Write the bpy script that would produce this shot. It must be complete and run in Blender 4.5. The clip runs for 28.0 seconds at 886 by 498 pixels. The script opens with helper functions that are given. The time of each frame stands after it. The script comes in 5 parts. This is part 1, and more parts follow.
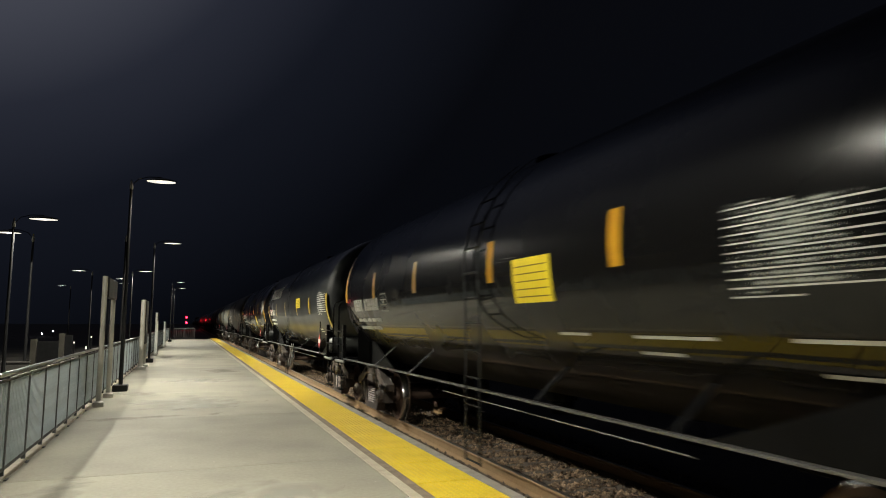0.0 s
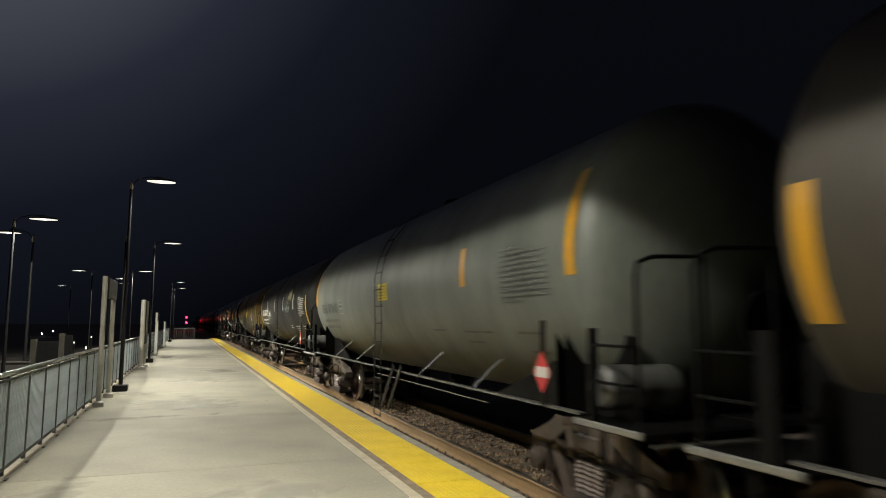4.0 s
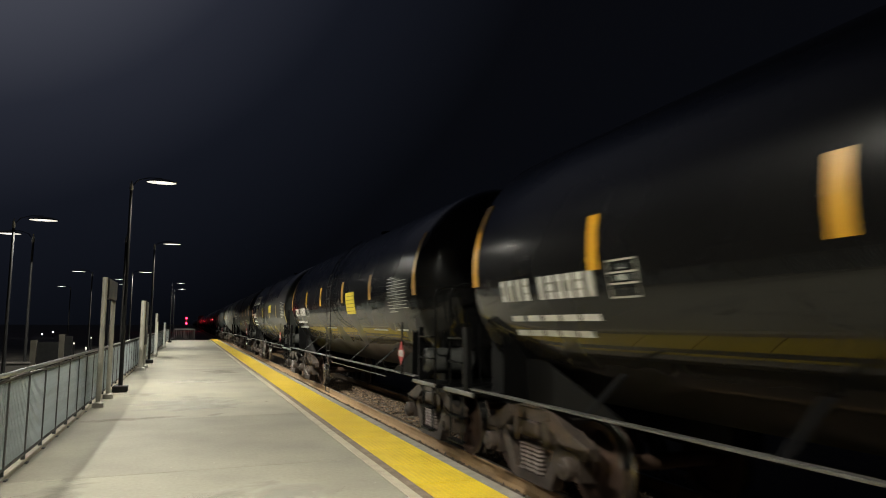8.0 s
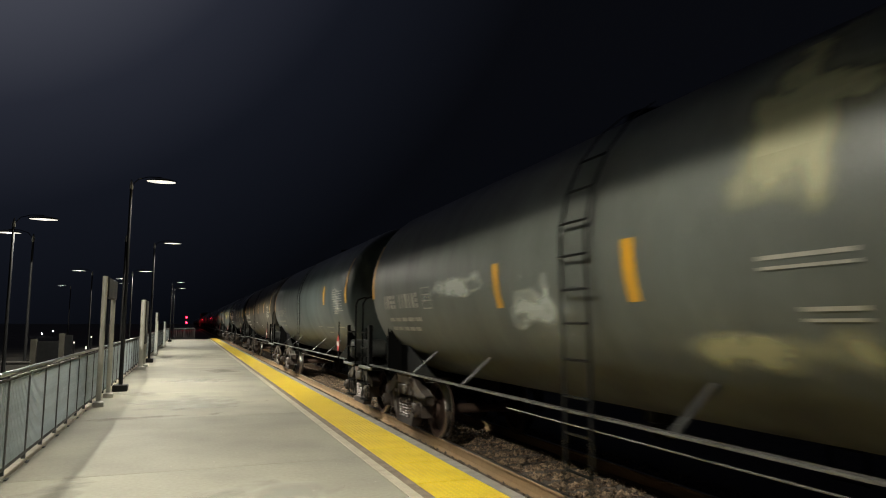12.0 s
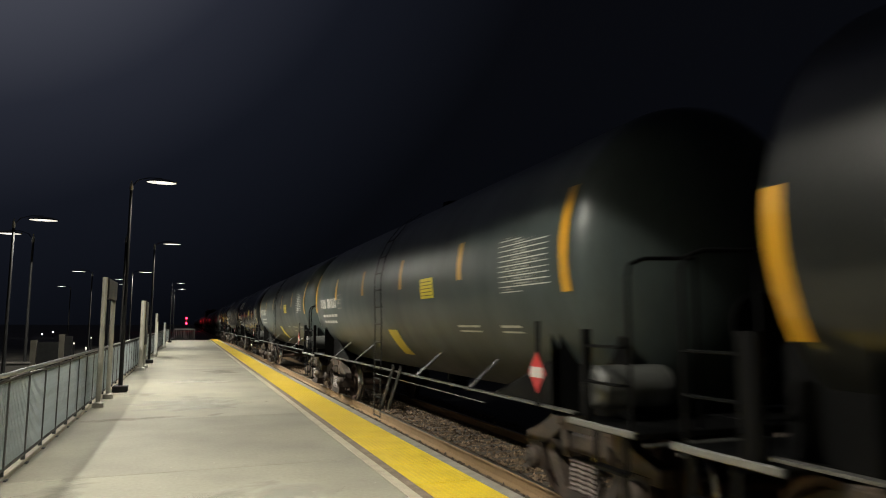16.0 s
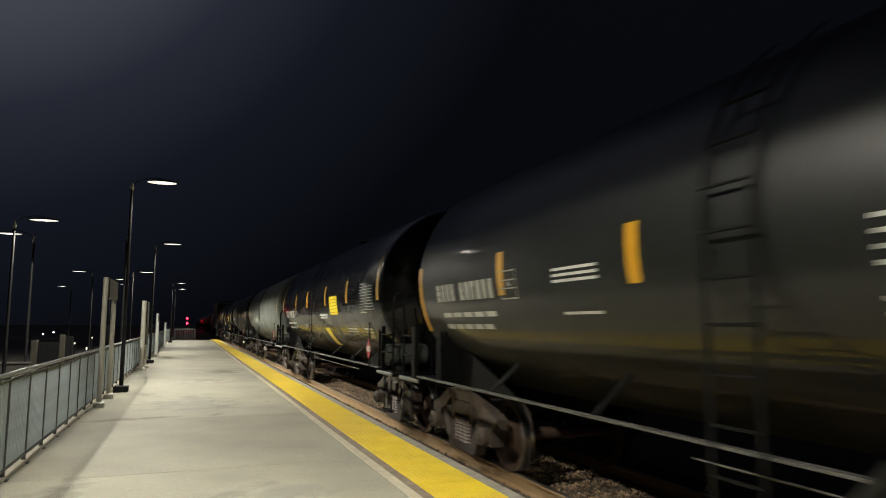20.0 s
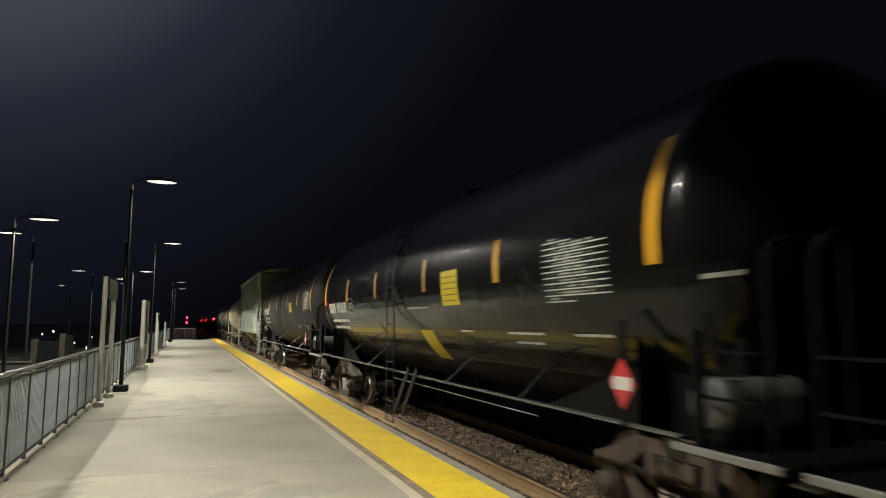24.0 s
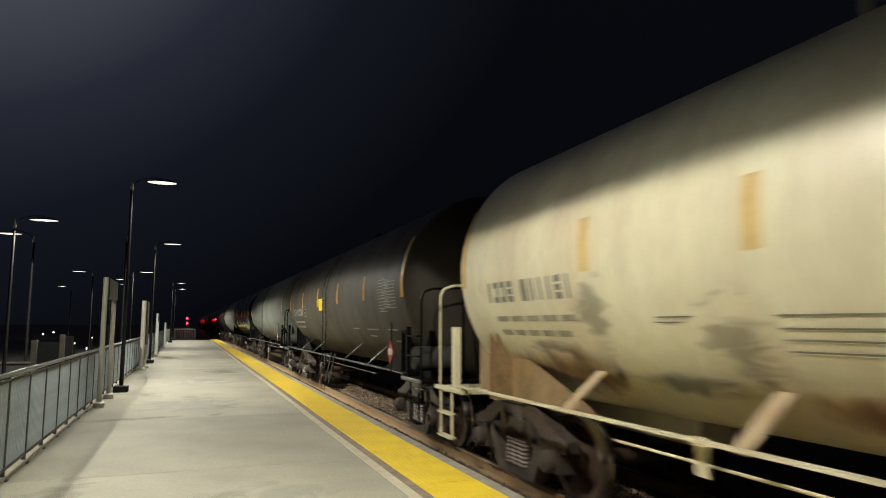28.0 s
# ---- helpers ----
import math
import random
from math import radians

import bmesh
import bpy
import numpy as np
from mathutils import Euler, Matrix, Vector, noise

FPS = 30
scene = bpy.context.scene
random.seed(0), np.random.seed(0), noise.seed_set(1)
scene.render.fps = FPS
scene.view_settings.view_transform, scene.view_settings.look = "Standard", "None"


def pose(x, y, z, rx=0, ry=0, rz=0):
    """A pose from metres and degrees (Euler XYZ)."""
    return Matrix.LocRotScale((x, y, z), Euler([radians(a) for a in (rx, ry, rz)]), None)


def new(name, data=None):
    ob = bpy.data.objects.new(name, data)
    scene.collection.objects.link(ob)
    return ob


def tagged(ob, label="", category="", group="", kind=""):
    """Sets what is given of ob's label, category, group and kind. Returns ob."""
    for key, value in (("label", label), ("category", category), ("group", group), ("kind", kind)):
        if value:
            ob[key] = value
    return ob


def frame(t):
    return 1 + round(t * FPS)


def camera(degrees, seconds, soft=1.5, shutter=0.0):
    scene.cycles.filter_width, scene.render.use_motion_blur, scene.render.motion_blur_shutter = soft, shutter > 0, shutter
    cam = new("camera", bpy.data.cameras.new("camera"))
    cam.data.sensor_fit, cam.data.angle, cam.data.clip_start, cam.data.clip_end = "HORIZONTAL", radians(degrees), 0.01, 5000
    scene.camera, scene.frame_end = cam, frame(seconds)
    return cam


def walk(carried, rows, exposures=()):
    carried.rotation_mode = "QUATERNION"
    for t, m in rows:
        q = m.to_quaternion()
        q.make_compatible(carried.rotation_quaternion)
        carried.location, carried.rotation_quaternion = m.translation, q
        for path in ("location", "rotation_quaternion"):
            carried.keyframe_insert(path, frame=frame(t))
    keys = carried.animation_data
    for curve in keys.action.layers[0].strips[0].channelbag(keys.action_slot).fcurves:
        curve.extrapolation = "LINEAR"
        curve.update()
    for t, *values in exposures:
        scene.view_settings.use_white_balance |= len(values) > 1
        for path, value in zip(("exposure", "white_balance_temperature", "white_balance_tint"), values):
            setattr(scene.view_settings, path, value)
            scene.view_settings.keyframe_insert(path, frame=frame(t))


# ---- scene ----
# One place: a low station platform at night with a long freight train passing towards the camera.
# x runs across the platform to the track, y along the track into the distance, z up; platform top z = 0.
RAIL_Z = -0.22
TRACK_X = 4.77
EYE = 1.678

# ---- camera: held almost still, with a slight sway ----
cam = camera(67.3, 28.0, soft=1.0, shutter=0.26)


def gaze(dy, dx=0.0):
    m = Matrix.Translation((0, 0, EYE)) @ Euler((0, 0, radians(-20.76 + dx * 0.0487))).to_matrix().to_4x4()
    return m @ pose(0, 0, 0, 90 + 6.45 + (dy - 1.5) * 0.0487) @ pose(0, 0, 0, 0, 0, 0.133)


SWAY = [(0, 0, 1), (7, 0, 1), (7.6, 1.5, 1), (9.5, 1.5, 1), (10, 0, 1), (12.5, 0, 1), (14.5, 1.5, 1), (16.3, 1.5, 1), (17, 2.5, 0),
        (17.5, 3.5, 0), (18, 1.8, 0.5), (18.5, 3, 0), (19.3, 2.8, 0), (20, 1.5, 0), (21.5, 1, 0.6), (23.5, 0, 0.5), (25, 1.3, 0), (28, 1.5, 0)]
walk(cam, [(t, gaze(dy, -dx)) for t, dy, dx in SWAY])

# ---- night sky ----
world = bpy.data.worlds.new("night")
scene.world = world
world.use_nodes = True
wn, wl = world.node_tree.nodes, world.node_tree.links
wbg = wn["Background"]
wtc = wn.new("ShaderNodeTexCoord")
wsep = wn.new("ShaderNodeSeparateXYZ")
wramp = wn.new("ShaderNodeValToRGB")
wl.new(wtc.outputs["Generated"], wsep.inputs[0])
wl.new(wsep.outputs["Z"], wramp.inputs[0])
wramp.color_ramp.elements[0].position, wramp.color_ramp.elements[0].color = 0.0, (0.0019, 0.0023, 0.0036, 1)
wramp.color_ramp.elements[1].position, wramp.color_ramp.elements[1].color = 0.6, (0.0027, 0.0030, 0.0044, 1)
# haze round the lamp above the view, painted into the sky's colour
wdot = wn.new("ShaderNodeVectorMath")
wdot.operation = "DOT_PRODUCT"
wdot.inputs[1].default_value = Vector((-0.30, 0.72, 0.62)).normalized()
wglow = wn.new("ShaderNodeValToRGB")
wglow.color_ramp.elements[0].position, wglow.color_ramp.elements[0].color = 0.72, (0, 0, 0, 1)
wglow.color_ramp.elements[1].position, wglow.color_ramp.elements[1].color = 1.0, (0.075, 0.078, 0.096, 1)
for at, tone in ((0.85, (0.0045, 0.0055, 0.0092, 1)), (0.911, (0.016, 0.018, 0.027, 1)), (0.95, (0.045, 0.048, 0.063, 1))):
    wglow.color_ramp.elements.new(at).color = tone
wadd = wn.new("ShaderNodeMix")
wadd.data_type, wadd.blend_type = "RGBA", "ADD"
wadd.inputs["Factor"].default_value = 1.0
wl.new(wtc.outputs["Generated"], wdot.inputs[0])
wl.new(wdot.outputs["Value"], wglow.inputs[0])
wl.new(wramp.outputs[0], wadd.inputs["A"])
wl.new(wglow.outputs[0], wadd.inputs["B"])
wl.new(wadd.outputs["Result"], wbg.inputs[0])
wbg.inputs[1].default_value = 1.0
scene.view_settings.exposure = 0.05

# ---- lamps ----
LAMP_Y = [-24.0, -9.9, 4.3, 18.43, 31.2, 64.8, 76.4]
SIDE_LAMPS = [(-4.59, -5.6, -0.77), (-4.59, 8.33, -0.77), (-4.59, 21.1, -0.77)]
LAMP_H = 5.3
LAMP_COLOUR = (1.0, 0.97, 0.83)


def spot(x, y, z, watts, across=59.0, along=80.0, colour=LAMP_COLOUR, tilt=0.0, blend=0.02):
    data = bpy.data.lights.new("lamp_light", "SPOT")
    data.energy, data.color = watts, colour
    data.spot_size, data.spot_blend, data.shadow_soft_size = radians(2 * along), blend, 0.09
    ob = new("lamp_light", data)
    ob.matrix_world = pose(x, y, z, 0, tilt, 0) @ Matrix.Diagonal((math.tan(radians(across)) / math.tan(radians(along)), 1, 1, 1))
    return ob


for y in LAMP_Y:
    spot(-0.55, y, (5.12 if y == 31.2 else LAMP_H) - 0.03, {4.3: 260, 18.43: 260, 31.2: 900}.get(y, 1400) if y > 0 else 700, across=59.5, blend=0.05)
# the heads throw their light forward, with a sharp edge towards the track side
for y, w in ((4.3, 860), (18.43, 660)):
    spot(-0.55, y, LAMP_H - 0.03, w, 36.2, 79.0, tilt=-22.0, blend=0.02)
for y, w in ((4.3, 150), (18.43, 2200), (31.2, 3600), (64.8, 2200)):
    spot(-0.55, y, (5.12 if y == 31.2 else LAMP_H) - 0.03, w, 16.0, 78.0, tilt=-45.0, blend=0.5)
# weak spill past the main beam's edge
for y, w in ((4.3, 170), (18.43, 300), (31.2, 260)):
    spot(-0.55, y, (5.12 if y == 31.2 else LAMP_H) - 0.03, w, 76.0, 80.0, blend=0.5)
for x, y, g in SIDE_LAMPS:
    spot(x + 0.7, y, g + LAMP_H - 0.03, 1100 if y > 15 else 620, 62)
spot(-2.4, 41.75, 4.55, 1300, 70)
spot(-4.9, 55.3, 4.9, 1300, 75)
red = bpy.data.lights.new("signal_light", "POINT")
red.energy, red.color, red.shadow_soft_size = 600, (1, 0.02, 0.03), 0.15
new("signal_light", red).location = (-0.9, 219.6, 2.6)


# ---- materials ----
def mat(name, base, rough=0.6, metal=0.0, var=0.25, scale=3.0, fine=40.0, bump=0.15, second=None, coat=0.0, spec=0.5, obj=True, random_tint=0.0, streak=None, island=False, dull_belly=False, coat_rough=0.045):
    m = bpy.data.materials.new(name)
    m.use_nodes = True
    n, l = m.node_tree.nodes, m.node_tree.links
    b = n["Principled BSDF"]
    tc = n.new("ShaderNodeTexCoord")
    mp = n.new("ShaderNodeMapping")
    l.new(tc.outputs["Object"], mp.inputs[0])
    if streak:
        mp.inputs["Scale"].default_value = streak
    big, small = n.new("ShaderNodeTexNoise"), n.new("ShaderNodeTexNoise")
    big.inputs["Scale"].default_value, big.inputs["Detail"].default_value = scale, 5
    small.inputs["Scale"].default_value, small.inputs["Detail"].default_value = fine, 4
    l.new(mp.outputs[0], big.inputs["Vector"])
    l.new(mp.outputs[0], small.inputs["Vector"])
    mix = n.new("ShaderNodeMix")
    mix.data_type = "RGBA"
    sec = second or tuple(c * (1 - var) for c in base)
    mix.inputs["A"].default_value, mix.inputs["B"].default_value = (*base, 1), (*sec, 1)
    ramp = n.new("ShaderNodeValToRGB")
    ramp.color_ramp.elements[0].position, ramp.color_ramp.elements[1].position = 0.38, 0.68
    l.new(big.outputs["Fac"], ramp.inputs[0])
    l.new(ramp.outputs[0], mix.inputs["Factor"])
    mul = n.new("ShaderNodeMix")
    mul.data_type, mul.blend_type = "RGBA", "MULTIPLY"
    mul.inputs["Factor"].default_value = min(1.0, var * 1.6)
    l.new(mix.outputs["Result"], mul.inputs["A"])
    l.new(small.outputs["Color"], mul.inputs["B"])
    grey = n.new("ShaderNodeMapRange")
    grey.inputs["From Min"].default_value, grey.inputs["From Max"].default_value = 0.3, 0.7
    grey.inputs["To Min"].default_value, grey.inputs["To Max"].default_value = 0.65, 1.15
    l.new(small.outputs["Fac"], grey.inputs[0])
    l.new(grey.outputs[0], mul.inputs["B"])
    out = mul.outputs["Result"]
    if random_tint:
        info, hsv = n.new("ShaderNodeObjectInfo"), n.new("ShaderNodeHueSaturation")
        mr = n.new("ShaderNodeMapRange")
        mr.inputs["To Min"].default_value, mr.inputs["To Max"].default_value = 1 - random_tint, 1 + random_tint
        l.new(info.outputs["Random"], mr.inputs[0])
        l.new(mr.outputs[0], hsv.inputs["Value"])
        l.new(out, hsv.inputs["Color"])
        out = hsv.outputs[0]
    if island:
        geo, hs2 = n.new("ShaderNodeNewGeometry"), n.new("ShaderNodeHueSaturation")
        mr2 = n.new("ShaderNodeMapRange")
        mr2.inputs["To Min"].default_value, mr2.inputs["To Max"].default_value = 0.25, 1.6
        l.new(geo.outputs["Random Per Island"], mr2.inputs[0])
        l.new(mr2.outputs[0], hs2.inputs["Value"])
        l.new(out, hs2.inputs["Color"])
        out = hs2.outputs[0]
    l.new(out, b.inputs["Base Color"])
    rr = n.new("ShaderNodeMapRange")
    rr.inputs["To Min"].default_value, rr.inputs["To Max"].default_value = max(0.02, rough * 0.8), min(1.0, rough * 1.2)
    l.new(big.outputs["Fac"], rr.inputs[0])
    if dull_belly:
        # rougher, with less coat and gloss below a ragged height, so reflections fade there
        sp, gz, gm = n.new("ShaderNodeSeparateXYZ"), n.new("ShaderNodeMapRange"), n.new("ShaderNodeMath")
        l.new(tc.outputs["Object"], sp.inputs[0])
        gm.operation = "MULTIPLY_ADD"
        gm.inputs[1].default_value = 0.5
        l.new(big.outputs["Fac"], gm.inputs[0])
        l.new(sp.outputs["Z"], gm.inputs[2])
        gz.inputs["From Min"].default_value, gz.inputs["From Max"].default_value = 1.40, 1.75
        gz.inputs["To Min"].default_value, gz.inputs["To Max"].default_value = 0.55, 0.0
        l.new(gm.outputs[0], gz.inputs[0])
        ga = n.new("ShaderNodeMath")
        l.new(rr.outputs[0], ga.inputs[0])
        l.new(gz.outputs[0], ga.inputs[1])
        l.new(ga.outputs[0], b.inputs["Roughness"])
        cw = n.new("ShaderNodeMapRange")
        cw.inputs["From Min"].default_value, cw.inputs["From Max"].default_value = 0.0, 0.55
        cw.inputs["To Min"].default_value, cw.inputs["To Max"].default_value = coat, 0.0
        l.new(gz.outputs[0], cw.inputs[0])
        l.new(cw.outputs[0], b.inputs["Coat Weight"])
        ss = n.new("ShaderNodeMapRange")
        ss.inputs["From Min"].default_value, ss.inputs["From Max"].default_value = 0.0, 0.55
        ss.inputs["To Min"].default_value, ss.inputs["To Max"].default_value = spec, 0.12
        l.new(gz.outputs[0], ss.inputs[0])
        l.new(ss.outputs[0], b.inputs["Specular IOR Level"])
    else:
        l.new(rr.outputs[0], b.inputs["Roughness"])
    b.inputs["Metallic"].default_value = metal
    b.inputs["Specular IOR Level"].default_value = spec
    b.inputs["Coat Weight"].default_value = coat
    b.inputs["Coat Roughness"].default_value = coat_rough
    if bump:
        bp = n.new("ShaderNodeBump")
        bp.inputs["Strength"].default_value, bp.inputs["Distance"].default_value = bump, 0.01
        l.new(small.outputs["Fac"], bp.inputs["Height"])
        l.new(bp.outputs[0], b.inputs["Normal"])
    return m


def spray(name, colour, density=0.5, scale=2.2, stretch=(1, 1, 1), axes=(0, 1, 1)):
    """Thin sprayed paint: ragged patches over the surface below, fading towards the sheet's rim."""
    m = bpy.data.materials.new(name)
    m.use_nodes = True
    n, l = m.node_tree.nodes, m.node_tree.links
    b = n["Principled BSDF"]
    b.inputs["Base Color"].default_value, b.inputs["Roughness"].default_value = (*colour, 1), 0.6
    tc = n.new("ShaderNodeTexCoord")
    mp = n.new("ShaderNodeMapping")
    mp.inputs["Scale"].default_value = stretch
    l.new(tc.outputs["Object"], mp.inputs[0])
    no = n.new("ShaderNodeTexNoise")
    no.inputs["Scale"].default_value, no.inputs["Detail"].default_value, no.inputs["Distortion"].default_value = scale, 3, 1.2
    l.new(mp.outputs[0], no.inputs["Vector"])
    ce = n.new("ShaderNodeVectorMath")
    ce.operation = "SUBTRACT"
    ce.inputs[1].default_value = (0.5, 0.5, 0.5)
    l.new(tc.outputs["Generated"], ce.inputs[0])
    fl = n.new("ShaderNodeVectorMath")
    fl.operation = "MULTIPLY"
    fl.inputs[1].default_value = axes
    l.new(ce.outputs[0], fl.inputs[0])
    ln = n.new("ShaderNodeVectorMath")
    ln.operation = "LENGTH"
    l.new(fl.outputs[0], ln.inputs[0])
    su = n.new("ShaderNodeMath")
    su.operation = "MULTIPLY_ADD"
    su.inputs[1].default_value = -0.85
    l.new(ln.outputs["Value"], su.inputs[0])
    l.new(no.outputs["Fac"], su.inputs[2])
    mr = n.new("ShaderNodeMapRange")
    mr.inputs["From Min"].default_value, mr.inputs["From Max"].default_value, mr.inputs["To Max"].default_value = 0.16, 0.40, density
    l.new(su.outputs[0], mr.inputs[0])
    l.new(mr.outputs[0], b.inputs["Alpha"])
    return m


def glow(name, colour, strength):
    m = bpy.data.materials.new(name)
    m.use_nodes = True
    b = m.node_tree.nodes["Principled BSDF"]
    b.inputs["Base Color"].default_value = (*colour, 1)
    b.inputs["Emission Color"].default_value = (*colour, 1)
    b.inputs["Emission Strength"].default_value = strength
    return m


